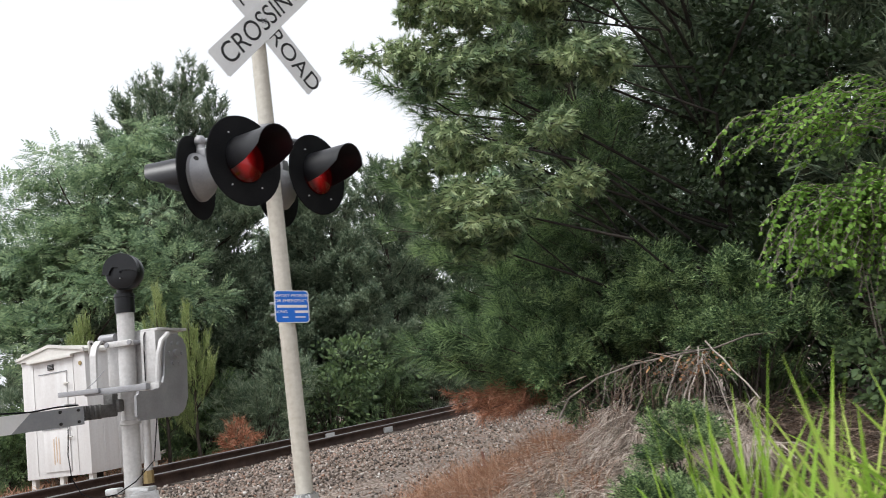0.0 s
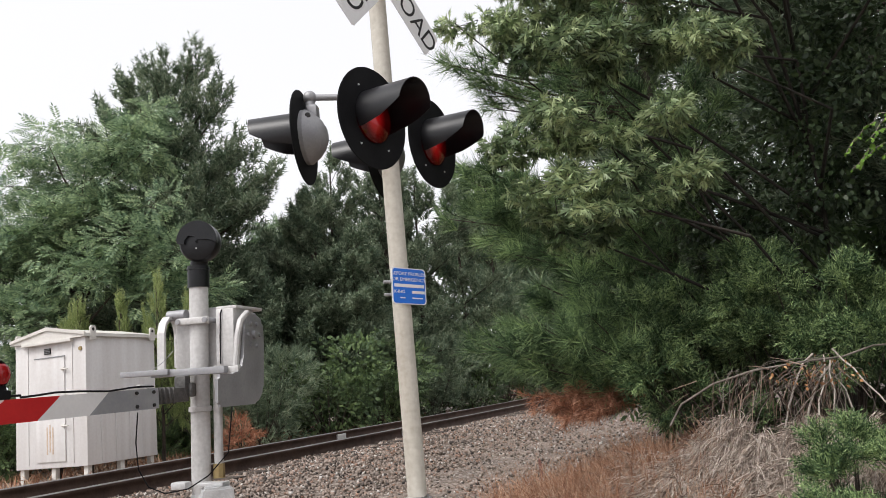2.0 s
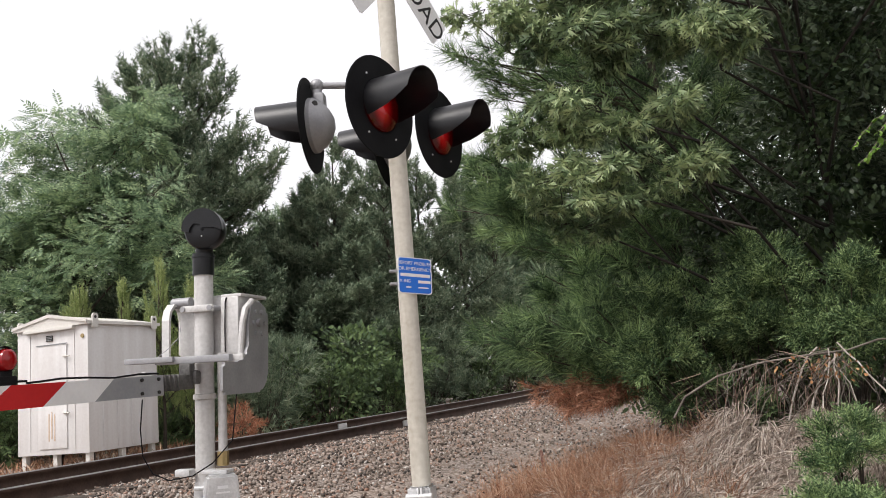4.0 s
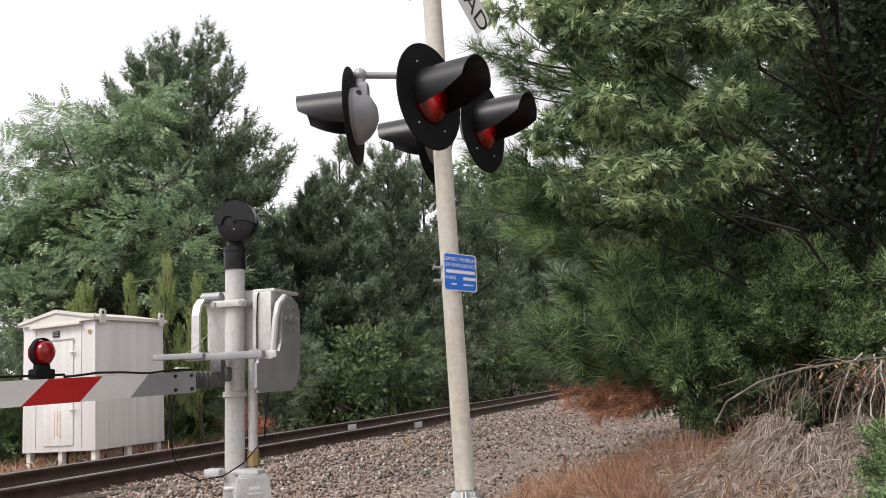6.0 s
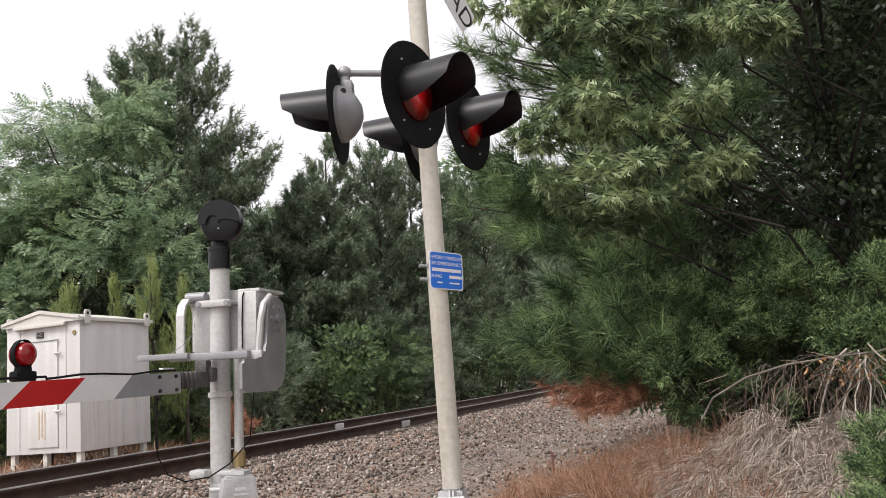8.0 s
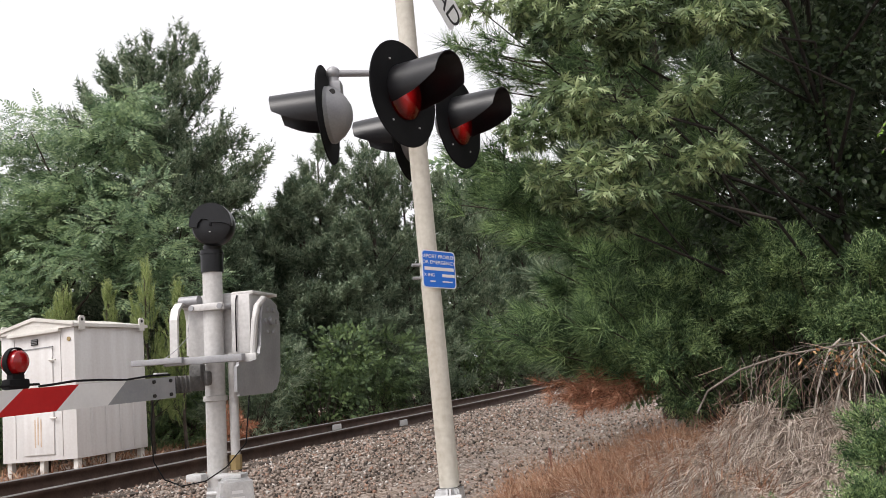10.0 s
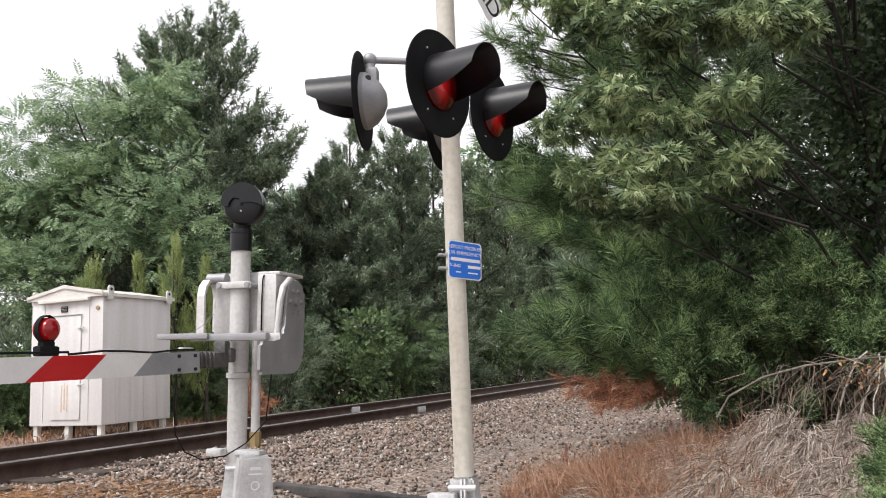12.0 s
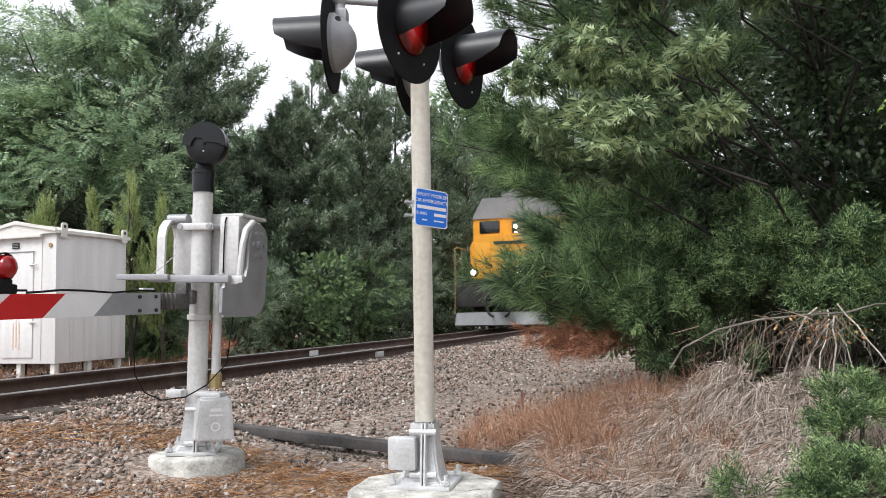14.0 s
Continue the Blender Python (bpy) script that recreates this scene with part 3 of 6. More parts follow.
def build_ground():
    xs = [-1500, -400, -120, -60] + [-40 + 1.5 * i for i in range(14)] + [-19 + 0.4 * i for i in range(70)] + [9.5, 12, 18, 30, 60, 150, 500, 1500]
    ys = [-1500, -300, -60, -20, -10] + [-5 + 0.4 * i for i in range(90)] + [32 + 2 * i for i in range(20)] + [75, 90, 120, 180, 260, 350, 700, 1500]
    v = [(x, y, ground_z(x, y) if -60 < x < 60 and -60 < y < 350 else 0.0) for y in ys for x in xs]
    n = len(xs)
    f = [(j * n + i, j * n + i + 1, (j + 1) * n + i + 1, (j + 1) * n + i) for j in range(len(ys) - 1) for i in range(n - 1)]
    g = array_mesh("ground", v, f, GROUND, smooth=True)
    tagged(g, "bare brown earth and gravel beside the railway", "ground", kind="structure")


build_ground()


def build_stones():
    rng = np.random.default_rng(3)
    chip = np.array([(1, 0, 0), (-1, 0, 0), (0, 1, 0), (0, -1, 0), (0, 0, 1), (0, 0, -1)], float) * 1.25
    tri = np.array([(0, 2, 4), (2, 1, 4), (1, 3, 4), (3, 0, 4), (2, 0, 5), (1, 2, 5), (3, 1, 5), (0, 3, 5)])
    n = 48000
    y = 3.5 + 29 * rng.uniform(0, 1, n) ** 1.7
    s = rng.uniform(-2.4, 4.1, n)
    s = np.where((y > 6.1) & (s > 3.2), s + rng.uniform(0, 1.6, n), s)
    far = (s < -1.0) & (rng.uniform(0, 1, n) < 0.6)
    s = np.where(far, rng.uniform(0.7, 3.7, n), s)
    x = np.array([track_x(a) for a in y]) + s
    keep = np.hypot(x + 4.33, y - 5.36) > 0.42
    x, y = x[keep], y[keep]
    n = len(x)
    size = rng.uniform(0.009, 0.019, n) * (1 + 0.024 * y)
    z = np.array([ground_z(a, b) for a, b in zip(x, y)]) + size * 0.45
    jit = chip[None] * rng.uniform(0.55, 1.15, (n, 6, 1)) * rng.uniform(0.65, 1.3, (n, 1, 3)) + rng.normal(size=(n, 6, 3)) * 0.22
    ax = frames_of(rng.normal(size=(n, 3)), rng)
    v = np.einsum("nij,nkj->nki", ax, jit) * size[:, None, None] + np.stack([x, y, z], 1)[:, None]
    f = tri[None] + (np.arange(n) * 6)[:, None, None]
    ob = array_mesh("ballast", v.reshape(-1, 3), f.reshape(-1, 3), BALLAST)
    tagged(ob, "angular grey and pinkish crushed stone ballast", "ballast", kind="stuff")


build_stones()


def loose_stones():
    """The nearest stones, each by itself, scattered on the earth round the two foundations."""
    rng = np.random.default_rng(5)
    shapes = []
    for k in range(6):
        bm = bmesh.new()
        bmesh.ops.create_icosphere(bm, subdivisions=1, radius=1.0)
        for v in bm.verts:
            v.co *= rng.uniform(0.7, 1.15)
            v.co.z *= 0.7
        me = bpy.data.meshes.new("stone")
        bm.to_mesh(me)
        bm.free()
        me.materials.append(LOOSE)
        shapes.append(me)
    g = bpy.data.objects["ground"]
    n = 0
    while n < 290:
        x, y = rng.uniform(-5.6, -1.5), rng.uniform(3.6, 6.0)
        if math.hypot(x - SIG.x, y - SIG.y) < 0.55 or math.hypot(x + 4.33, y - 5.36) < 0.42:
            continue
        o = new("stone", shapes[n % 6])
        o.parent = g
        k = rng.uniform(0.012, 0.032)
        o.matrix_basis = pose(x, y, ground_z(x, y) + k * 0.3, *rng.uniform(0, 360, 3)) @ Matrix.Scale(k, 4)
        n += 1


def build_track():
    t = thing("railway_track", pose(track_x(7), 7, 0.29), "rusty single railway track curving away on stone ballast", "railway track", kind="structure")
    base = t.matrix_world.inverted()
    prof = [(-0.07, 0), (0.07, 0), (0.07, 0.012), (0.012, 0.03), (0.01, 0.12), (0.036, 0.134), (0.036, 0.163), (0.028, 0.172), (-0.028, 0.172), (-0.036, 0.163), (-0.036, 0.134), (-0.01, 0.12), (-0.012, 0.03), (-0.07, 0.012)]
    ys = [-60 + 6 * i for i in range(9)] + [-6 + 1.0 * i for i in range(55)] + [49 + 8 * i for i in range(38)]
    for side in (-0.755, 0.755):
        v, f, k = [], [], len(prof)
        for y in ys:
            for a, b in prof:
                v.append(base @ Vector((track_x(y) + side + a, y, 0.292 + b)))
        for j in range(len(ys) - 1):
            for i in range(k):
                f.append((j * k + i, j * k + (i + 1) % k, (j + 1) * k + (i + 1) % k, (j + 1) * k + i))
        r = array_mesh("rail", [tuple(p) for p in v], f, RAILSIDE, t, "rusty steel rail with a worn bright head")
        r.data.materials.append(RAILTOP)
        for p in r.data.polygons:
            p.material_index = 1 if p.index % k in (6, 7, 8) else 0
        # white paint daubs on the web at the joint bars
        y = 13.9 if side > 0 else 14.4
        bm = bmesh.new()
        box(bm, base @ Vector((track_x(y) + side + 0.02, y, 0.292 + 0.075)), (0.04, 0.3, 0.1), 0.006, Matrix.Rotation(-0.12, 4, "Z"))
        part("joint_bar", bm, WHITE, r, "joint bar daubed with white paint")
    bm = bmesh.new()
    box(bm, (0, 0, 0), (2.6, 0.22, 0.16), 0.012)
    tie = part("tie", bm, TIE, t)
    tie.matrix_basis = base @ pose(track_x(2), 2, 0.235, 0, 0, -8)
    for i in range(1, 120):
        y = 2 + 0.52 * i
        c = tie.copy()
        scene.collection.objects.link(c)
        c.matrix_basis = base @ pose(track_x(y) + 0.03 * math.sin(i * 5), y, 0.235, 0, 0, -math.degrees(math.atan(track_x(y + 0.5) - track_x(y - 0.5))))


build_track()


def old_timber():
    t = thing("old_timber", pose(-3.45, 6.4, 0.085, 0, 1.6, -17.3), "long dark weathered timber lying on the ground behind the signal", "timber")
    bm = bmesh.new()
    box(bm, (0, 0, 0), (2.85, 0.12, 0.08), 0.012)
    bmesh.ops.subdivide_edges(bm, edges=[e for e in bm.edges if e.calc_length() > 1], cuts=14)
    for v in bm.verts:
        v.co += Vector((0, 0.004, 0.005)) * noise.noise(v.co * 4.3)
    part("beam", bm, OLDTIMBER, t)


old_timber()


# ---- flashing light signal ----


def foundation(name, at, r, h, seg, label):
    t = thing(name, pose(*at), label, "foundation")
    bm = bmesh.new()
    lathe(bm, [(0, -0.35), (r, -0.35), (r, h - 0.025), (r - 0.012, h - 0.008), (r - 0.035, h), (0, h)], Matrix.Rotation(radians(22.5), 4, "Z"), seg)
    bmesh.ops.subdivide_edges(bm, edges=[e for e in bm.edges if e.calc_length() > 0.1], cuts=3)
    for v in bm.verts:
        v.co += v.co.normalized() * 0.012 * noise.noise(v.co * 9 + Vector(at))
    part("block", bm, CONCRETE, t)
    return t


foundation("signal_foundation", (SIG.x, SIG.y, 0.0), 0.46, 0.1, 8, "chipped octagonal concrete block under the signal mast")


def base_casting(t, s=1.0, turn=0.0, cover=True, z0=0.0, tall=1.0):
    """Split cast base with flanges, clamp bolts and a foot plate."""
    m = Matrix.Translation((0, 0, z0)) @ Matrix.Rotation(radians(turn), 4, "Z") @ Matrix.Diagonal((s, s, s * tall, 1))
    bm = bmesh.new()
    lathe(bm, [(0.0, 0.0), (0.185, 0.0), (0.185, 0.03), (0.15, 0.05), (0.118, 0.2), (0.1, 0.34), (0.1, 0.37), (0.078, 0.37), (0.0, 0.37)], m @ Matrix.Rotation(radians(45), 4, "Z"), 4)
    bmesh.ops.bevel(bm, geom=list(bm.edges), offset=0.012, segments=2, affect="EDGES")
    b = part("base_casting", bm, CASTING, t, "pale cast aluminium mast base")
    if cover:
        bm = bmesh.new()
        box(bm, m @ Vector((-0.1, -0.125, 0.2)), (0.17 * s, 0.08 * s, 0.19 * s), 0.02, Matrix.Rotation(radians(turn), 4, "Z"))
        part("terminal_cover", bm, CASTING, b, "bulging terminal cover")
    bm = bmesh.new()
    for x in (0.015, 0.035):
        box(bm, m @ Vector((x, -0.122, 0.19)), (0.012 * s, 0.06 * s, 0.36 * s), 0.004, Matrix.Rotation(radians(turn) , 4, "Z") @ Matrix.Rotation(radians(-8), 4, "X"))
    part("flange", bm, CASTING, b, "vertical clamp flange")
    for z in (0.32, 0.08):
        bm = bmesh.new()
        rod(bm, m @ Vector((-0.06, -0.118 - 0.04 * (0.32 - z), z)), m @ Vector((0.1, -0.118 - 0.04 * (0.32 - z), z)), 0.019 * s, None, 14)
        part("clamp_bolt", bm, CASTING, b)
    for x in (-1, 1):
        for y in (-1, 1):
            bm = bmesh.new()
            rod(bm, m @ Vector((0.16 * x, 0.16 * y, 0.0)), m @ Vector((0.16 * x, 0.16 * y, 0.085)), 0.012, None, 10)
            rod(bm, m @ Vector((0.16 * x, 0.16 * y, 0.03)), m @ Vector((0.16 * x, 0.16 * y, 0.055)), 0.024, None, 6)
            part("anchor_bolt", bm, CASTING, b)
    bm = bmesh.new()
    box(bm, (0, 0, z0 + 0.012), (0.37 * s, 0.37 * s, 0.024), 0.006, Matrix.Rotation(radians(turn), 4, "Z"))
    part("foot_plate", bm, CASTING, b)
    return b


def hood_shell(bm, r, top, low, spread=2.25, th=0.004, n=28):
    """A visor of sheet metal round +x, longest above."""
    rings = []
    for i in range(n + 1):
        a = -spread + 2 * spread * i / n
        k = min(1.0, max(0.0, (spread - abs(a)) / (spread - 1.55)))
        ln = low + (top - low) * k ** 0.6 * (1.0 - 0.1 * min(1.0, abs(a) / 1.55) ** 2)
        row = []
        for rad in (r, r - th):
            for x in (0.0, ln * 0.5, ln):
                q = rad - 0.012 * x / top
                row.append(bm.verts.new((x, q * math.sin(a), q * math.cos(a))))
        rings.append(row)
    for a, b in zip(rings, rings[1:]):
        for j in (0, 1):
            bm.faces.new((a[j], a[j + 1], b[j + 1], b[j]))
            bm.faces.new((a[3 + j], b[3 + j], b[4 + j], a[4 + j]))
        bm.faces.new((a[2], a[5], b[5], b[2]))
        bm.faces.new((a[0], b[0], b[3], a[3]))
    for row in (rings[0], rings[-1]):
        bm.faces.new((row[0], row[1], row[4], row[3]))
        bm.faces.new((row[1], row[2], row[5], row[4]))
    return bm


def flasher(t, at, yaw, dip):
    """A 12 inch flashing lamp: housing, background disc, hood, lens."""
    m = Matrix.Translation(at) @ Matrix.Rotation(radians(yaw), 4, "Z") @ Matrix.Rotation(radians(dip), 4, "Y")
    to_x = m @ Matrix.Rotation(radians(90), 4, "Y")
    bm = bmesh.new()
    lathe(bm, [(0.0, -0.155), (0.05, -0.15), (0.1, -0.125), (0.145, -0.085), (0.17, -0.045), (0.178, -0.035), (0.178, -0.008), (0, -0.008)], to_x, 36)
    box(bm, m @ Vector((-0.07, 0, 0.16)), (0.07, 0.09, 0.09), 0.015, (m.to_3x3()).to_4x4())
    rod(bm, m @ Vector((-0.055, 0, 0.18)), m @ Vector((-0.055, 0, 0.26)), 0.034, 0.03, 18)
    bmesh.ops.create_uvsphere(bm, u_segments=16, v_segments=10, radius=0.045, matrix=Matrix.Translation(m @ Vector((-0.055, 0, 0.265))))
    lamp = part("signal_lamp", bm, STEEL, t, "flashing lamp with grey domed housing")
    for k in (-1, 1):
        bm = bmesh.new()
        rod(bm, m @ Vector((-0.06, 0.1 * k, 0.1)), m @ Vector((-0.065, 0.128 * k, 0.105)), 0.018, None, 12)
        part("peep_sight", bm, LOCODARK, lamp, "dark peep hole")
    bm = bmesh.new()
    lathe(bm, [(0.16, -0.006), (0.305, -0.006), (0.308, 0.0), (0.305, 0.004), (0.16, 0.004)], to_x, 64)
    bm.faces.new([v for v in bm.verts if abs((m.inverted() @ v.co).x + 0.006) < 1e-4 and math.hypot((m.inverted() @ v.co).y, (m.inverted() @ v.co).z) < 0.17])
    part("background_disc", bm, BLACK, lamp, "flat black round background")
    bm = bmesh.new()
    hood_shell(bm, 0.158, 0.34, 0.03, 2.15)
    bmesh.ops.transform(bm, matrix=m @ Matrix.Translation((0.004, 0, 0.01)) @ Matrix.Rotation(radians(-1), 4, "Y"), verts=bm.verts)
    part("hood", bm, SHEEN, lamp, "long black visor hood")
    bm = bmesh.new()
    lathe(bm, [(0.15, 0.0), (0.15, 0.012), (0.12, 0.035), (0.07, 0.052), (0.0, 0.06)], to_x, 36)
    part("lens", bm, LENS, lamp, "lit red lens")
    # Emissive bead put in for the hot-spot reflection near the lens edge.
    bm = bmesh.new()
    bmesh.ops.create_uvsphere(bm, u_segments=16, v_segments=8, radius=0.012, matrix=m @ Matrix.Translation((0.032, -0.1, -0.035)))
    part("lens_glint", bm, GLINT, lamp, "small glowing bead standing in for a reflection on the lens")
    for a in (35, 145, 215, 325):
        bm = bmesh.new()
        c = m @ Vector((0.004, 0.215 * math.sin(radians(a)), 0.215 * math.cos(radians(a))))
        rod(bm, c, c + (m.to_3x3() @ Vector((0.006, 0, 0))), 0.006, None, 8)
        part("screw", bm, CASTING, lamp)
    return m @ Vector((-0.055, 0, 0.265))


def crossbuck(t, m):
    """Two white boards crossed at right angles, with black words; m's x runs along the reader's right, y up."""
    for k, (turn, off) in enumerate(((45, 0.008), (-45, 0.0))):
        r = m @ Matrix.Translation((0, 0, off)) @ Matrix.Rotation(radians(turn), 4, "Z")
        bm = bmesh.new()
        prism(bm, [(-0.61, -0.114), (0.61, -0.114), (0.61, 0.114), (-0.61, 0.114)], 0.004, r)
        bmesh.ops.bevel(bm, geom=[e for e in bm.edges if e.calc_length() < 0.01], offset=0.012, segments=3, affect="EDGES")
        blade = part("crossbuck_board", bm, WHITE, t, "white crossing board with black lettering", smooth=False)
        front = r @ Matrix.Translation((0, 0, 0.003))
        if k == 0:
            lettering("letters", "CROSSING", 0.15, front, INK, blade, stretch=1.08)
        else:
            lettering("letters", "RAIL", 0.15, front @ Matrix.Translation((-0.36, 0, 0)), INK, blade, stretch=0.92)
            lettering("letters", "ROAD", 0.15, front @ Matrix.Translation((0.36, 0, 0)), INK, blade, stretch=0.92)
        for x in (-0.02, 0.02):
            bm = bmesh.new()
            rod(bm, r @ Vector((x, 0, 0.0)), r @ Vector((x, 0, 0.012)), 0.008, None, 8)
            part("bolt", bm, STEEL, blade)


def signal_mast():
    t = thing("crossing_signal", Matrix.Translation(SIG), "cream railway crossing signal mast with four black flashing lamps and crossbuck", "crossing signal")
    inv = t.matrix_world.inverted()
    bm = bmesh.new()
    rod(bm, (0, 0, 0.03), (0.02, 0, 4.25), 0.059, 0.057, 36)
    part("pole", bm, POLE, t, "weathered cream painted steel pole")
    base_casting(t)
    w = lambda x, y, z: inv @ Vector((x, y, z))
    ends = []
    for p, yaw, dip in (((-2.467, 4.48, 2.695), -19, 2), ((-2.335, 5.27, 2.73), -14, 2), ((-3.05, 4.77, 2.76), 190, 0), ((-2.72, 5.32, 2.715), 178, 0)):
        ends.append(flasher(t, w(*p), yaw, dip))
    for a, b in ((0, 1), (2, 3)):
        bm = bmesh.new()
        hub = Vector((0.01, 0, (ends[a].z + ends[b].z) / 2))
        rod(bm, ends[a], hub, 0.021, None, 16)
        rod(bm, hub, ends[b], 0.021, None, 16)
        rod(bm, hub - Vector((0, 0, 0.07)), hub + Vector((0, 0, 0.07)), 0.078, None, 24)
        part("crossarm", bm, STEEL, t, "grey tubular crossarm with a clamp on the pole")
    n = Matrix.Rotation(radians(-23), 4, "Z")
    m = Matrix.Translation((0.02, 0, 3.76)) @ n @ Matrix.Translation((0.085, 0, 0)) @ Matrix(((0, 0, 1, 0), (1, 0, 0, 0), (0, 1, 0, 0), (0, 0, 0, 1)))
    crossbuck(t, m)
    bm = bmesh.new()
    box(bm, m @ Vector((0, 0, -0.04)), (0.09, 0.09, 0.11), 0.01, n)
    part("crossbuck_bracket", bm, STEEL, t)
    # emergency notice
    s = Matrix.Translation((0.075, -0.03, 1.635)) @ Matrix.Rotation(radians(-34), 4, "Z") @ Matrix.Rotation(radians(-3), 4, "X") @ Matrix(((0, 0, 1, 0), (1, 0, 0, 0), (0, 1, 0, 0), (0, 0, 0, 1)))
    bm = bmesh.new()
    hw, hh, c = 0.132, 0.114, 0.022
    pts = []
    for cx, cy, a0 in ((hw - c, hh - c, 0), (-hw + c, hh - c, 90), (-hw + c, -hh + c, 180), (hw - c, -hh + c, 270)):
        pts += [(cx + c * math.cos(radians(a0 + 22.5 * k)), cy + c * math.sin(radians(a0 + 22.5 * k))) for k in range(5)]
    prism(bm, pts, 0.003, s)
    sign = part("emergency_sign", bm, WHITE, t, "small blue emergency notice with white lettering", smooth=False)
    bm = bmesh.new()
    prism(bm, [(x * 0.94, y * 0.945) for x, y in pts], 0.002, s @ Matrix.Translation((0, 0, 0.0022)))
    part("sign_face", bm, BLUE, sign, "blue face", smooth=False)
    f = s @ Matrix.Translation((0, 0, 0.0038))
    lettering("letters", "REPORT PROBLEM", 0.022, f @ Matrix.Translation((0, 0.076, 0)), WHITE, sign, stretch=1.08)
    lettering("letters", "OR EMERGENCY", 0.022, f @ Matrix.Translation((0, 0.04, 0)), WHITE, sign, stretch=1.16)
    lettering("letters", "X-ING", 0.02, f @ Matrix.Translation((-0.08, -0.037, 0)), WHITE, sign, stretch=1.1)
    for x, y, bw, bh in ((0, 0.002, 0.23, 0.02), (0.07, -0.037, 0.1, 0.018), (-0.055, -0.074, 0.04, 0.008), (0.06, -0.074, 0.08, 0.008)):
        bm = bmesh.new()
        prism(bm, [(x - bw / 2, y - bh / 2), (x + bw / 2, y - bh / 2), (x + bw / 2, y + bh / 2), (x - bw / 2, y + bh / 2)], 0.001, f)
        part("number_bar", bm, WHITE, sign, smooth=False)
    for z in (1.6, 1.68):
        bm = bmesh.new()
        lathe(bm, [(0.061, z - 0.008), (0.066, z - 0.008), (0.066, z + 0.008), (0.061, z + 0.008)], None, 24)
        rod(bm, (-0.06, -0.03, z), (-0.085, -0.05, z), 0.01, None, 8)
        part("sign_band", bm, STEEL, t)


signal_mast()


# ---- gate mechanism ----
def gate():
    at = Vector((-4.317, 5.37, 0.12))
    foundation("gate_foundation", (at.x + 0.02, at.y, 0.0), 0.32, 0.18, 24, "round weathered concrete block under the gate mast")
    t = thing("crossing_gate", Matrix.Translation(at) @ pose(0, 0, 0, 0, 1.9, 0), "silver crossing gate mechanism with a lowered striped arm and bell", "crossing gate")
    bm = bmesh.new()
    rod(bm, (0, 0, 0.3), (0, 0, 1.95), 0.068, 0.068, 36)
    for z in (0.99, 1.62):
        lathe(bm, [(0.07, z - 0.02), (0.082, z - 0.016), (0.082, z + 0.016), (0.07, z + 0.02)], None, 36)
    part("mast", bm, ALU, t, "silver painted steel mast")
    b = base_casting(t, 0.9, 20, False, 0.06, 1.05)
    bm = bmesh.new()
    pts = [(-0.13, -0.14), (0.13, -0.14), (0.1, 0.15), (-0.1, 0.15)]
    prism(bm, pts, 0.17, Matrix.Translation((0.2, -0.12, 0.31)) @ Matrix.Rotation(radians(38), 4, "Z") @ Matrix.Rotation(radians(90), 4, "X"))
    bmesh.ops.bevel(bm, geom=list(bm.edges), offset=0.015, segments=2, affect="EDGES")
    jb = part("junction_box", bm, CASTING, b, "cast junction box with a bolted cover")
    face = Matrix.Translation((0.2, -0.12, 0.31)) @ Matrix.Rotation(radians(38), 4, "Z") @ Matrix.Rotation(radians(90), 4, "X") @ Matrix.Translation((0, 0, 0.087))
    for x, y, bw, bh in ((0, 0.07, 0.07, 0.02), (0, 0.035, 0.09, 0.01)):
        bm = bmesh.new()
        prism(bm, [(x - bw / 2, y - bh / 2), (x + bw / 2, y - bh / 2), (x + bw / 2, y + bh / 2), (x - bw / 2, y + bh / 2)], 0.003, face)
        part("maker_plate", bm, WHITE, jb)
    bm = bmesh.new()
    lathe(bm, [(0.022, 0), (0.022, 0.004), (0.03, 0.004), (0.03, 0)], face @ Matrix.Translation((0, -0.04, 0)), 20)
    part("round_mark", bm, WHITE, jb)
    bm = bmesh.new()
    box(bm, (-0.1, -0.1, 0.47), (0.12, 0.08, 0.05), 0.012)
    box(bm, (0.16, -0.1, 0.475), (0.2, 0.1, 0.03), 0.01)
    part("clamp_collar", bm, CASTING, b)
    # conduit behind the mast
    bm = bmesh.new()
    rod(bm, (0.125, 0.03, 0.58), (0.105, 0.06, 1.3), 0.032, None, 20)
    cond = part("conduit", bm, ALU, t, "grey conduit pipe behind the mast")
    bm = bmesh.new()
    rod(bm, (0.126, 0.028, 0.5), (0.125, 0.03, 0.6), 0.042, None, 8)
    part("coupling", bm, BRASS, cond, "brass coupling nut")
    # mechanism box
    bm = bmesh.new()
    box(bm, (-0.06, 0.19, 1.49), (0.4, 0.22, 0.47), 0.02)
    box(bm, (-0.06, 0.075, 1.49), (0.36, 0.02, 0.43), 0.006)
    case = part("mechanism_case", bm, ALU, t, "silver cast mechanism case")
    bm = bmesh.new()
    box(bm, (0.22, 0.13, 1.49), (0.15, 0.3, 0.42), 0.02)
    box(bm, (0.23, 0.18, 1.705), (0.17, 0.38, 0.025), 0.01)
    part("case_door", bm, ALU, case, "hinged case door with a raised lid")
    for x in (-0.11, 0.11):
        bm = bmesh.new()
        rod(bm, (x, -0.11, 1.62), (x, 0.12, 1.62), 0.02, None, 14)
        part("u_bolt", bm, STEEL, case)
    bm = bmesh.new()
    box(bm, (0, -0.085, 1.62), (0.26, 0.03, 0.05), 0.012)
    part("clamp_strap", bm, ALU, case)
    bm = bmesh.new()
    rod(bm, (-0.27, 0.02, 1.68), (-0.12, 0.02, 1.68), 0.04, None, 20)
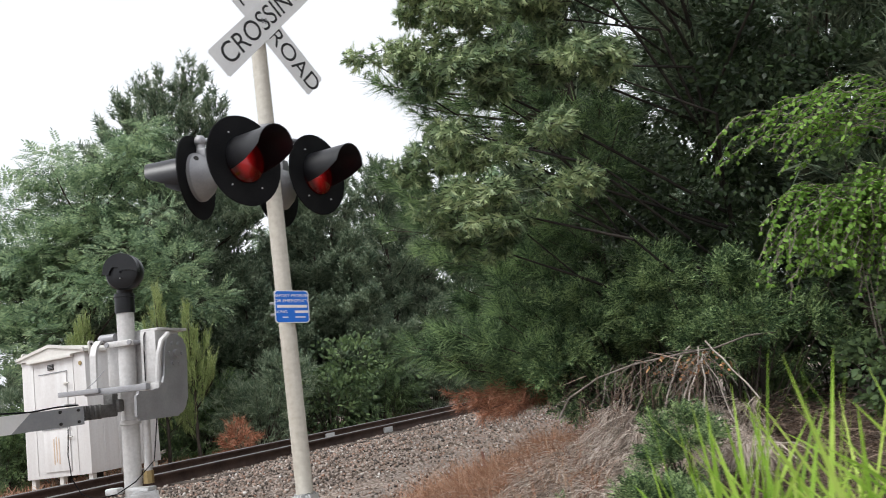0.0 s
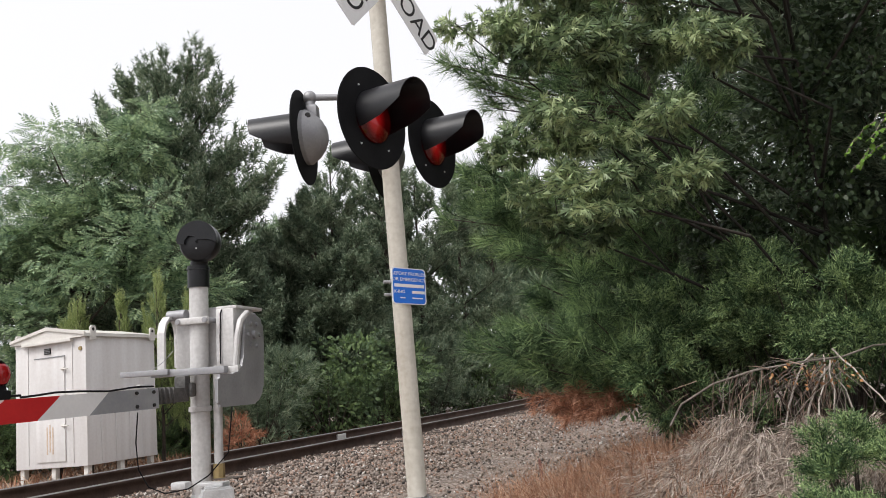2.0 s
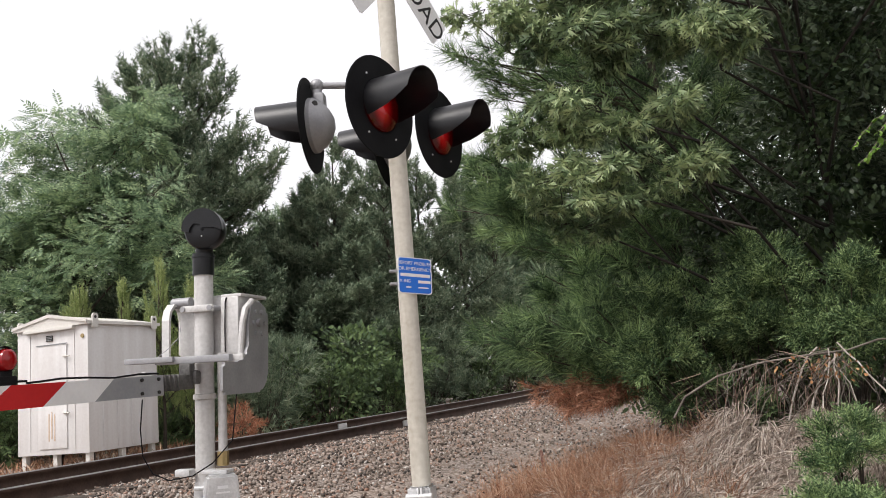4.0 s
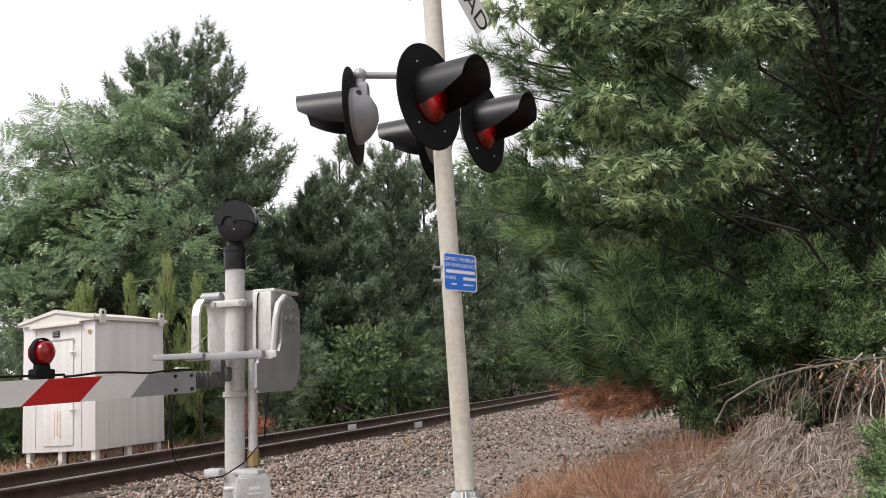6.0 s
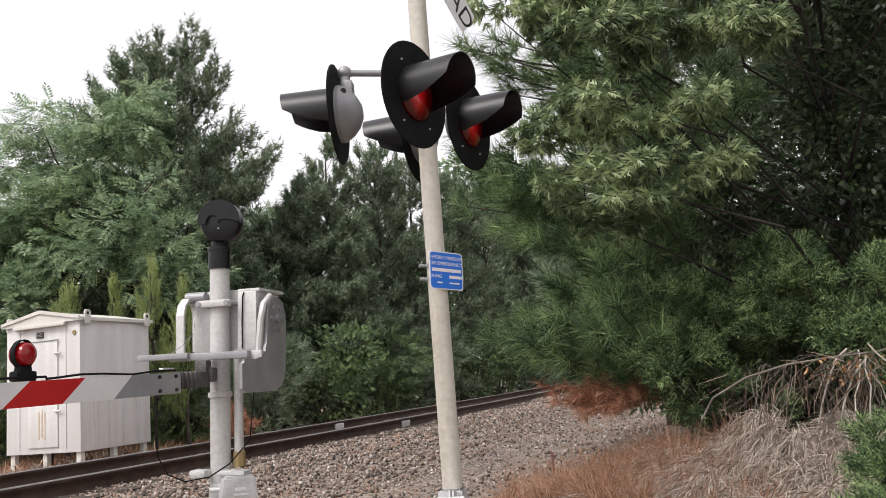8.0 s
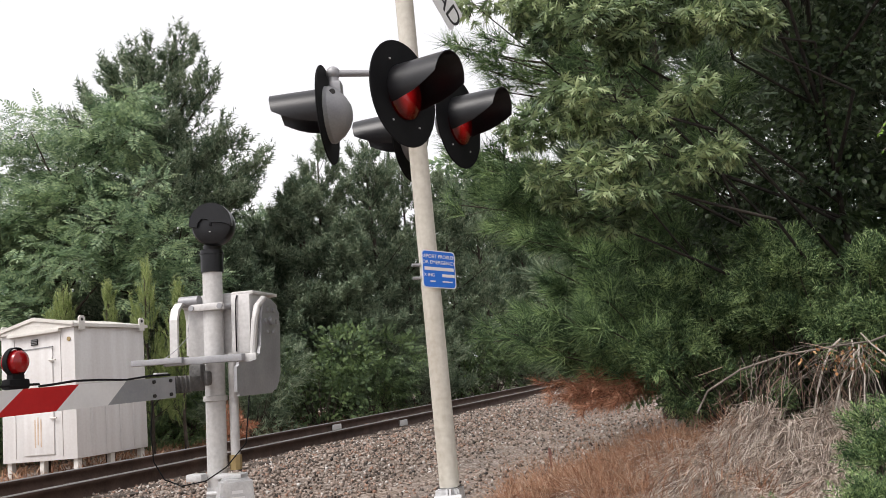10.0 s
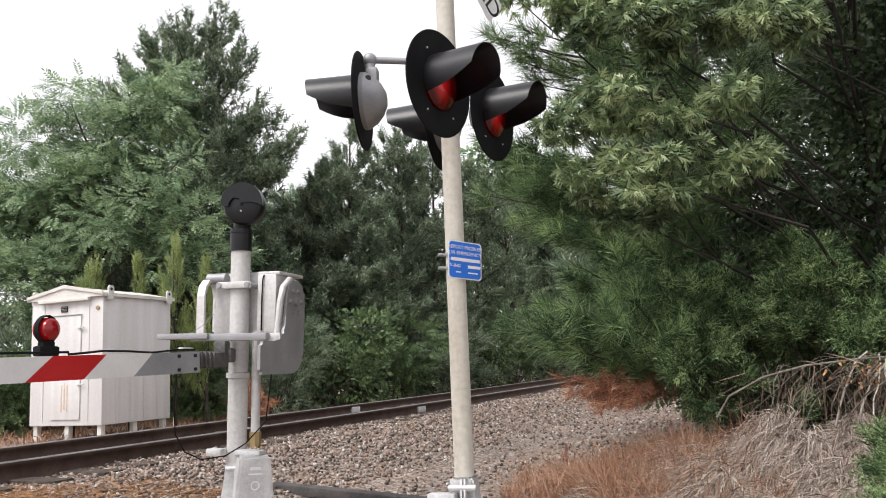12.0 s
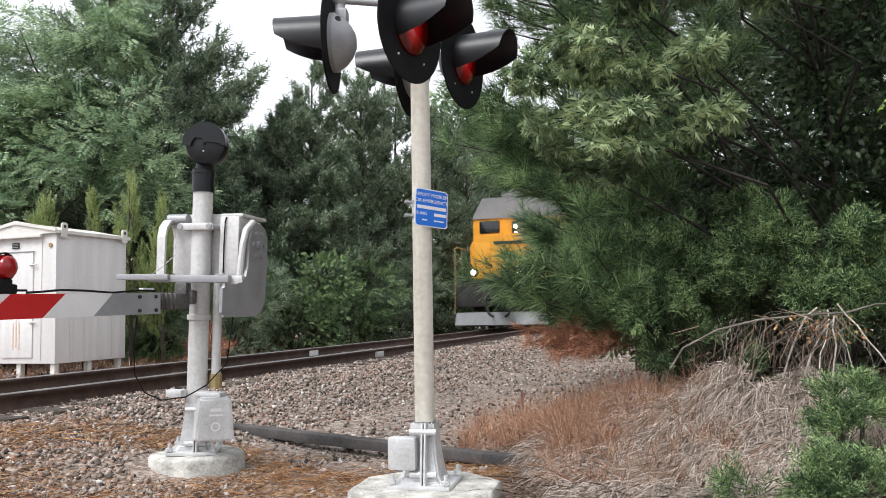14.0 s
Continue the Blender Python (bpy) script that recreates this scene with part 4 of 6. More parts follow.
    rod(bm, (-0.25, 0.12, 1.5), (0.37, 0.12, 1.5), 0.05, None, 24)
    part("drive_shaft", bm, STEEL, t, "main shaft with end cap")
    bm = bmesh.new()
    tube(bm, [(0.2, -0.02, 1.69), (0.195, -0.03, 1.66), (0.19, -0.03, 1.5), (0.19, -0.03, 1.3)], 0.005)
    part("case_cable", bm, BLACK, case, "thin black cable")
    # support arms on both ends of the shaft
    my = Matrix(((0, 0, 1, 0), (1, 0, 0, 0), (0, 1, 0, 0), (0, 0, 0, 1)))

    def arm_plate(x, pts, label):
        bm = bmesh.new()
        prism(bm, pts, 0.022, Matrix.Translation((x, 0, 0)) @ my)
        bmesh.ops.bevel(bm, geom=[e for e in bm.edges if e.calc_length() < 0.03], offset=0.03, segments=3, affect="EDGES")
        return part("support_arm", bm, STEEL if x > 0 else ALU, t, label)

    bm = bmesh.new()
    way = [(-0.11, 1.25), (-0.11, 1.55), (-0.09, 1.62), (-0.04, 1.67), (0.03, 1.68), (0.09, 1.64), (0.12, 1.55), (0.12, 1.3)]
    inner = [(-0.088, 1.25), (-0.088, 1.55), (-0.07, 1.61), (-0.03, 1.65), (0.03, 1.658), (0.075, 1.625), (0.098, 1.55), (0.098, 1.3)]
    for (a, b), (c, d) in zip(zip(way, way[1:]), zip(inner, inner[1:])):
        prism(bm, [a, b, d, c], 0.06, Matrix.Translation((-0.25, 0, 0)) @ my)
    bmesh.ops.remove_doubles(bm, verts=bm.verts, dist=0.0005)
    part("support_arm", bm, ALU, t, "curved silver side arm")
    cw = arm_plate(0.37, [(0.14, 1.0), (0.24, 1.1), (0.26, 1.45), (0.25, 1.6)] + [(0.1 + 0.13 * math.cos(radians(a)), 1.5 + 0.17 * math.sin(radians(a))) for a in (60, 90, 120, 150)] + [(-0.02, 1.5), (-0.04, 1.3), (-0.08, 1.25), (-0.16, 1.22), (-0.38, 1.22), (-0.38, 1.0)], "large grey counterweight plate with bolts")
    for a in range(6):
        bm = bmesh.new()
        y, z = 0.11 + 0.08 * math.cos(a * 1.047), 1.5 + 0.09 * math.sin(a * 1.047)
        rod(bm, (0.378, y, z), (0.396, y, z), 0.016, None, 6)
        part("hex_bolt", bm, STEEL, cw)
    bm = bmesh.new()
    rod(bm, (0.37, 0.11, 1.5), (0.405, 0.11, 1.5), 0.03, None, 12)
    part("shaft_nut", bm, STEEL, cw)
    # raised lips of the arms that face the road
    bm = bmesh.new()
    box(bm, (0.31, -0.09, 1.25), (0.14, 0.05, 0.06), 0.012)
    tube(bm, [(0.33, -0.06, 1.24), (0.345, -0.05, 1.5), (0.35, -0.02, 1.6), (0.36, 0.06, 1.66)], 0.024, 10)
    part("arm_flange", bm, ALU, cw)
    # cross channel carrying the arm
    bm = bmesh.new()
    box(bm, (-0.0, -0.13, 1.255), (0.6, 0.07, 0.05), 0.008)
    box(bm, (-0.34, -0.14, 1.265), (0.4, 0.1, 0.04), 0.006)
    ch = part("cross_channel", bm, STEEL, t, "grey steel channel across the mast")
    bm = bmesh.new()
    box(bm, (-0.02, -0.36, 1.1), (0.08, 0.4, 0.1), 0.01)
    box(bm, (-0.02, -0.19, 1.16), (0.09, 0.07, 0.14), 0.015)
    box(bm, (-0.0, -0.15, 1.13), (0.1, 0.07, 0.1), 0.02)
    br = part("arm_bracket", bm, BRACKET, t, "dark arm bracket with shear bolts")
    for y in (-0.36, -0.41, -0.46, -0.51):
        bm = bmesh.new()
        box(bm, (-0.02, y, 1.1), (0.11, 0.012, 0.11), 0.004)
        part("shear_plate", bm, BRACKET, br)
    bm = bmesh.new()
    tube(bm, [(-0.3, -0.17, 1.27), (-0.2, -0.15, 1.34), (-0.13, -0.12, 1.42)], 0.003)
    part("brace_wire", bm, STEEL, ch)
    # bell
    bm = bmesh.new()
    rod(bm, (0, 0, 1.87), (0, 0, 2.03), 0.078, None, 32)
    rod(bm, (0, 0, 2.03), (0.02, 0, 2.1), 0.06, 0.065, 28)
    rod(bm, (0, 0, 2.0), (0, 0, 2.012), 0.084, None, 32)
    bell = part("bell", bm, RUBBER, t, "black round electronic bell on the mast top")
    m = Matrix.Translation((0.035, 0, 2.2)) @ Matrix.Scale(0.9, 4) @ Matrix.Rotation(radians(-78), 4, "Z") @ Matrix.Rotation(radians(90), 4, "Y")
    bm = bmesh.new()
    lathe(bm, [(0, -0.12), (0.07, -0.11), (0.13, -0.07), (0.158, -0.02), (0.164, 0.02), (0.164, 0.075), (0.15, 0.095), (0.1, 0.112), (0, 0.118)], m, 48)
    part("bell_dome", bm, RUBBER, bell)
    bm = bmesh.new()
    pts = [(0.168 * math.cos(radians(a)), 0.168 * math.sin(radians(a))) for a in range(-8, 189, 8)]
    pts += [(-0.105, -0.023), (-0.098, 0.012), (-0.07, 0.045), (-0.02, 0.04), (0.0, 0.01), (0.08, 0.008), (0.12, 0.0)]
    prism(bm, pts, 0.05, Matrix.Translation((0.035, 0, 2.2)) @ Matrix.Scale(0.9, 4) @ Matrix.Rotation(radians(-78), 4, "Z") @ Matrix.Translation((0.105, 0, 0)) @ my)
    bmesh.ops.bevel(bm, geom=[e for e in bm.edges if e.calc_length() < 0.03], offset=0.006, segments=2, affect="EDGES")
    part("bell_cowl", bm, RUBBER, bell, "stepped black cowl over the bell mouth")
    for y, z in ((0.0, -0.005), (-0.004, -0.06)):
        bm = bmesh.new()
        c = Matrix.Translation((0.035, 0, 2.2)) @ Matrix.Scale(0.9, 4) @ Matrix.Rotation(radians(-78), 4, "Z")
        rod(bm, c @ Vector((0.115, y, z)), c @ Vector((0.125, y, z)), 0.01 if z > -0.01 else 0.005, None, 10)
        part("bell_screw", bm, BLACK if z > -0.01 else CASTING, bell)
    # the arm: runs out over the road, slightly drooping
    A = Matrix.Translation((0.05, -0.54, 1.085)) @ pose(0, 0, 0, 0.9, 0, 1.5)
    inv = (pose(0, 0, 0, 0, 1.9, 0)).inverted()
    A = inv @ A

    def strip(y0, y1, skew=0.09):
        bm = bmesh.new()
        h0, h1 = 0.066 - 0.004 * y0, 0.066 - 0.004 * y1
        s = skew
        pts = [(-y0 + s, h0), (-y1 + s, h1), (-y1 - s, -h1), (-y0 - s, -h0)]
        if y0 == 0:
            pts[0], pts[3] = (0, h0), (0, -h0)
        prism(bm, pts, 0.045, A @ my)
        return bm

    arm = part("gate_arm", strip(0, 0.59), GREYBAND, t, "lowered red and white striped gate arm", smooth=False)
    y, k = 0.59, 0
    while y < 6.6:
        ln = 0.41 if k % 2 == 0 else 0.4
        part("stripe", strip(y, y + ln), WHITE if k % 2 == 0 else RED, arm, "white stripe" if k % 2 == 0 else "red stripe", smooth=False)
        y += ln
        k += 1
    for yy in (0.06, 0.24):
        for z in (-0.042, 0.042):
            bm = bmesh.new()
            rod(bm, A @ Vector((0.02, -yy, z)), A @ Vector((0.036, -yy, z)), 0.011, None, 6)
            part("bolt", bm, LOCODARK, arm)
    bm = bmesh.new()
    tube(bm, [A @ Vector((0.02, -q, 0.075 + 0.008 * math.sin(q * 9))) for q in (0.05, 0.25, 0.5, 0.75, 0.95, 1.1, 1.2)], 0.006)
    tube(bm, [A @ Vector((0.02, -q, 0.078)) for q in (1.2, 2.0, 3.0, 4.0, 5.0, 6.0)], 0.006)
    part("arm_cable", bm, BLACK, arm, "thin black lamp cable along the arm")
    bm = bmesh.new()
    box(bm, A @ Vector((0.0, -0.12, 0.085)), (0.03, 0.12, 0.02), 0.004)
    part("cable_clip", bm, CASTING, arm)
    for q in (1.33, 3.6, 6.2):
        bm = bmesh.new()
        box(bm, A @ Vector((0.0, -q, 0.085)), (0.05, 0.13, 0.05), 0.012)
        box(bm, A @ Vector((0.0, -q, 0.11)), (0.04, 0.08, 0.05), 0.012)
        lamp = part("arm_lamp", bm, BLACK, arm, "red lamp on the gate arm")
        bm = bmesh.new()
        c = A @ Matrix.Translation((0, -q, 0.19)) @ Matrix.Rotation(radians(90), 4, "Y")
        lathe(bm, [(0, -0.055), (0.035, -0.05), (0.052, -0.035), (0.058, 0.0), (0.052, 0.035), (0.035, 0.05), (0, 0.055)], c, 28)
        part("lamp_lens", bm, ARMLENS, lamp, "red translucent lens")
        bm = bmesh.new()
        lathe(bm, [(0.064, -0.012), (0.07, -0.012), (0.07, 0.012), (0.064, 0.012)], c, 28)
        part("lamp_rim", bm, BLACK, lamp)
    # loose cable from the arm to the base
    bm = bmesh.new()
    pts = [(-0.17, -0.48, 1.0), (-0.2, -0.46, 0.8), (-0.21, -0.42, 0.62), (-0.16, -0.38, 0.5), (-0.06, -0.34, 0.45), (0.08, -0.28, 0.47), (0.17, -0.18, 0.54), (0.25, -0.05, 0.68), (0.27, 0.0, 1.1)]
    tube(bm, pts, 0.0045)
    part("loose_cable", bm, BLACK, t, "black cable hanging in a loop")


gate()


# ---- signal equipment cabin ----
def cabin():
    W, D, H = 1.78, 1.8, 2.35
    t = thing("equipment_cabin", pose(-11.45, 12.8, 0.3, 0, 0, -6), "white steel signal equipment cabin with gabled roof on short legs", "equipment cabin")
    bm = bmesh.new()
    box(bm, (-W / 2, D / 2, H / 2), (W, D, H), 0.012)
    body = part("body", bm, BUNG, t, "white painted sheet steel walls")
    bm = bmesh.new()
    o = 0.06
    mz = Matrix(((1, 0, 0, 0), (0, 0, -1, 0), (0, 1, 0, 0), (0, 0, 0, 1)))
    prism(bm, [(-W - o, H), (o, H), (o, H + 0.06), (-W / 2, H + 0.24), (-W - o, H + 0.06)], D + 2 * o, Matrix.Translation((0, D / 2, 0)) @ mz)
    roof = part("roof", bm, BUNGTRIM, t, "low gabled cream roof", smooth=False)
    bm = bmesh.new()
    prism(bm, [(-W - o, H + 0.03), (-W - o, H + 0.085), (-W / 2, H + 0.265), (o, H + 0.085), (o, H + 0.03), (-W / 2, H + 0.2)], 0.03, Matrix.Translation((0, -o - 0.012, 0)) @ mz)
    part("gable_trim", bm, BUNGTRIM, roof, smooth=False)
    bm = bmesh.new()
    box(bm, (-W / 2 - 0.02, -0.05, H - 0.03), (1.25, 0.09, 0.06), 0.01)
    part("rain_hood", bm, BUNGTRIM, roof)
    # doors
    for x, z, w, h in ((-W / 2 + 0.02, 1.5, 0.72, 1.05), (-W / 2 + 0.02, 0.52, 0.72, 0.82)):
        bm = bmesh.new()
        box(bm, (x, -0.012, z), (w, 0.03, h), 0.008)
        d = part("door_panel", bm, BUNG, t, "white door panel with rust streaks" if z < 1 else "white door panel")
        bm = bmesh.new()
        rod(bm, (x + w / 2 - 0.06, -0.05, z + h * 0.28), (x + w / 2 + 0.1, -0.05, z + h * 0.28), 0.014, None, 10)
        box(bm, (x + w / 2 - 0.02, -0.035, z + h * 0.28), (0.05, 0.03, 0.06), 0.006)
        part("latch", bm, BUNGTRIM, d)
        bm = bmesh.new()
        box(bm, (x, -0.03, z + h / 2 + 0.012), (w + 0.06, 0.02, 0.02), 0.004)
        part("drip_rail", bm, LOCOGREY, d)
        if z < 1:
            for k in range(3):
                bm = bmesh.new()
                box(bm, (x - 0.08 + 0.07 * k, -0.0295, z - 0.02 + 0.04 * (k % 2)), (0.03, 0.003, 0.5))
                part("rust_streak", bm, RUST, d)
    bm = bmesh.new()
    box(bm, (-W / 2 - 0.05, -0.012, 2.16), (0.16, 0.02, 0.11), 0.004)
    v = part("vent", bm, LOCODARK, t, "small dark louvred vent")
    for k in range(3):
        bm = bmesh.new()
        box(bm, (-W / 2 - 0.05, -0.024, 2.13 + 0.03 * k), (0.15, 0.008, 0.012))
        part("louvre", bm, LOCOGREY, v)
    bm = bmesh.new()
    rod(bm, (-0.12, -0.002, 2.14), (-0.12, -0.02, 2.14), 0.04, None, 16)
    part("warning_disc", bm, BRASS, t, "small yellowish round label")
    # seams and corner trim
    for x in (-W + 0.33, -0.33):
        bm = bmesh.new()
        box(bm, (x, -0.006, 1.17), (0.02, 0.012, 2.2), 0.003)
        part("front_seam", bm, BUNG, body)
    for k in range(1, 5):
        bm = bmesh.new()
        box(bm, (0.006, D * k / 5, 0.6), (0.012, 0.05, 1.1), 0.004)
        part("side_rib", bm, BUNG, body)
    for y in (0.12, D - 0.12):
        for x in (0.06, -W - 0.06):
            bm = bmesh.new()
            prism(bm, [(-0.07, -0.1), (0.07, -0.1), (0.07, 0.12), (0.04, 0.16), (-0.04, 0.16), (-0.07, 0.12)], 0.03, Matrix.Translation((x, y, H + 0.04)) @ Matrix(((0, 0, 1, 0), (1, 0, 0, 0), (0, 1, 0, 0), (0, 0, 0, 1))))
            lug = part("lifting_lug", bm, BUNGTRIM, roof, smooth=False)
            bm = bmesh.new()
            rod(bm, (x - 0.017, y, H + 0.13), (x + 0.017, y, H + 0.13), 0.03, None, 14)
            part("lug_eye", bm, LOCODARK, lug)
    for x in (-W + 0.1, -W / 2, -0.1):
        for y in (0.1, D / 2, D - 0.1):
            bm = bmesh.new()
            box(bm, (x, y, -0.14), (0.1, 0.1, 0.3), 0.006)
            part("leg", bm, TIE if x < -0.2 and y > 0.2 else BUNGTRIM, t)


cabin()


# ---- locomotive ----
def locomotive():
    """Front at y = 0, running back along +y; heights above the rail."""
    t = thing("locomotive", pose(track_x(30), 30, 0.464), "orange-yellow diesel locomotive with grey roof and lit headlamps", "locomotive")
    bm = bmesh.new()
    box(bm, (0, 10.8, 1.42), (3.0, 20.6, 0.3), 0.03)
    fr = part("underframe", bm, LOCODARK, t, "dark sooty frame")
    bm = bmesh.new()
    prism(bm, [(-1.2, 1.55), (1.2, 1.55), (1.2, 2.75), (0.85, 3.05), (-0.85, 3.05), (-1.2, 2.75)], 1.8, Matrix.Translation((0, 1.9, 0)) @ Matrix(((1, 0, 0, 0), (0, 0, -1, 0), (0, 1, 0, 0), (0, 0, 0, 1))))
    bmesh.ops.bevel(bm, geom=list(bm.edges), offset=0.06, segments=2, affect="EDGES")
    nose = part("nose", bm, YELLOW, t, "orange-yellow nose")
    bm = bmesh.new()
    box(bm, (-0.78, 0.985, 2.2), (0.55, 0.03, 1.15), 0.02)
    part("nose_door", bm, YELLOW, nose)
    bm = bmesh.new()
    box(bm, (0.25, 0.985, 2.75), (1.3, 0.03, 0.1), 0.01)
    part("number_band", bm, LOCODARK, nose)
    bm = bmesh.new()
    prism(bm, [(-1.55, 1.55), (1.55, 1.55), (1.55, 3.75), (1.15, 4.4), (-1.15, 4.4), (-1.55, 3.75)], 2.4, Matrix.Translation((0, 4.0, 0)) @ Matrix(((1, 0, 0, 0), (0, 0, -1, 0), (0, 1, 0, 0), (0, 0, 0, 1))))
    bmesh.ops.bevel(bm, geom=list(bm.edges), offset=0.05, segments=2, affect="EDGES")
    cab = part("cab", bm, YELLOW, t, "orange-yellow crew cab")
    bm = bmesh.new()
    prism(bm, [(-1.57, 3.72), (1.57, 3.72), (1.17, 4.43), (-1.17, 4.43)], 2.5, Matrix.Translation((0, 4.0, 0.02)) @ Matrix(((1, 0, 0, 0), (0, 0, -1, 0), (0, 1, 0, 0), (0, 0, 0, 1))))
    part("cab_roof", bm, LOCOGREY, cab, "grey cab roof", smooth=False)
    for x in (-0.95, 0.95):
        bm = bmesh.new()
        box(bm, (x, 2.775, 3.45), (0.7, 0.03, 0.42), 0.02)
        part("windscreen", bm, GLASS, cab, "dark cab window")
    bm = bmesh.new()
    box(bm, (0, 3.0, 4.55), (1.0, 0.5, 0.2), 0.03)
    box(bm, (0, 6.5, 4.6), (0.9, 1.2, 0.2), 0.03)
    part("roof_box", bm, LOCOGREY, cab)
    bm = bmesh.new()
    box(bm, (0, 13.0, 2.75), (2.0, 15.6, 2.5), 0.06)
    hood = part("long_hood", bm, YELLOW, t, "orange-yellow engine hood")
    bm = bmesh.new()
    box(bm, (0, 13.0, 4.06), (2.04, 15.6, 0.3), 0.05)
    box(bm, (0, 19.0, 3.9), (2.7, 3.0, 0.6), 0.05)
    part("hood_roof", bm, LOCOGREY, hood, "grey hood roof with radiators")
    bm = bmesh.new()
    prism(bm, [(-1.45, 0.15), (1.45, 0.15), (1.4, 0.55), (-1.4, 0.55)], 0.12, Matrix.Translation((0, -0.05, 0)) @ Matrix(((1, 0, 0, 0), (0, 0, -1, 0), (0, 1, 0, 0), (0, 0, 0, 1))) @ Matrix.Rotation(radians(-14), 4, "X"))
    part("snow_plough", bm, LOCOGREY, t, "dirty pilot plough")
    bm = bmesh.new()
    box(bm, (0, 0.25, 1.1), (2.9, 0.3, 0.75), 0.03)
    pil = part("pilot", bm, LOCODARK, t)
    bm = bmesh.new()
    box(bm, (0, -0.25, 0.95), (0.34, 0.7, 0.34), 0.05)
    rod(bm, (0, 0.2, 0.95), (0, -0.4, 0.95), 0.12, None, 14)
    part("coupler", bm, LOCODARK, pil)
    for x in (-0.45, 0.45):
        bm = bmesh.new()
        tube(bm, [(x, 0.05, 1.1), (x, -0.2, 0.9), (x * 0.7, -0.25, 0.5), (x * 0.4, -0.2, 0.4)], 0.04)
        part("air_hose", bm, LOCODARK, pil)
    for x in (-0.85, 0.6):
        bm = bmesh.new()
        rod(bm, (x, 0.02, 1.78), (x, 0.22, 1.78), 0.13, None, 20)
        d = part("ditch_lamp", bm, LOCODARK, t)
        bm = bmesh.new()
        rod(bm, (x, 0.005, 1.78), (x, 0.03, 1.78), 0.085, None, 20)
        part("lamp_glass", bm, HEADLAMP, d, "lit headlamp")
    bm = bmesh.new()
    box(bm, (0.0, 2.72, 3.3), (0.3, 0.12, 0.6), 0.03)
    hl = part("headlamp_box", bm, LOCODARK, cab)
    for z in (3.16, 3.42):
        bm = bmesh.new()
        rod(bm, (0, 2.64, z), (0, 2.7, z), 0.085, None, 20)
        part("lamp_glass", bm, HEADLAMP, hl, "lit headlamp")
    for x in (-1.45, 1.45):
        bm = bmesh.new()
        tube(bm, [(x, 0.1, 1.5), (x, 0.1, 2.55), (x, 0.35, 2.6), (x, 1.0, 2.6), (x, 2.7, 2.6)], 0.025)
        tube(bm, [(x, 0.9, 1.5), (x, 0.9, 2.6)], 0.02)
        tube(bm, [(x, 0.1, 1.5), (x, 0.05, 1.0), (x, 0.0, 0.5)], 0.02)
        part("handrail", bm, BRASS, t, "yellowish handrail")
        bm = bmesh.new()
        for k in range(4):
            box(bm, (x * 0.93, 0.3 + 0.08 * k, 0.45 + 0.28 * k), (0.4, 0.25, 0.04), 0.01)
        part("step", bm, LOCODARK, t)
        bm = bmesh.new()
        tube(bm, [(x, 5.4, 2.5)] + [(x, 5.4 + 1.5 * k, 2.5) for k in range(1, 11)], 0.02)
        for k in range(11):
            tube(bm, [(x, 5.4 + 1.5 * k, 1.55), (x, 5.4 + 1.5 * k, 2.5)], 0.018, 6)
        part("side_rail", bm, BRASS, t)
    for y0 in (3.4, 18.0):
        bm = bmesh.new()
        box(bm, (0, y0, 0.75), (2.5, 4.0, 0.35), 0.05)
        tr = part("truck", bm, LOCODARK, t, "dark wheel truck")
        for dy in (-1.5, 0, 1.5):
            bm = bmesh.new()
            for x in (-0.755, 0.755):
                rod(bm, (x - 0.06, y0 + dy, 0.53), (x + 0.06, y0 + dy, 0.53), 0.53, None, 28)
            rod(bm, (-0.75, y0 + dy, 0.53), (0.75, y0 + dy, 0.53), 0.09, None, 12)
            part("wheelset", bm, LOCODARK, tr)
    bm = bmesh.new()
    box(bm, (0, 10.7, 0.8), (2.6, 6.5, 0.9), 0.15)
    part("fuel_tank", bm, LOCODARK, t)
    return t


loco = locomotive()


# ---- trees beyond the track ----
R0 = np.random.default_rng(11)
FAR_TUFT = needle_tuft(11, 0.28, 0.021, 1.0, 0.16, R0)
MID_TUFT = needle_tuft(13, 0.25, 0.019, 1.05, 0.16, R0)
NEAR_TUFT = needle_tuft(60, 0.23, 0.006, 1.25, 0.14, R0)
BRUSH = needle_tuft(19, 0.16, 0.036, 1.2, 0.34, R0)
FAR_BRUSH = needle_tuft(11, 0.19, 0.05, 1.15, 0.34, R0)
SHOOT = needle_tuft(40, 0.09, 0.011, 0.75, 0.42, R0)
SPRAY = cedar_spray(R0)

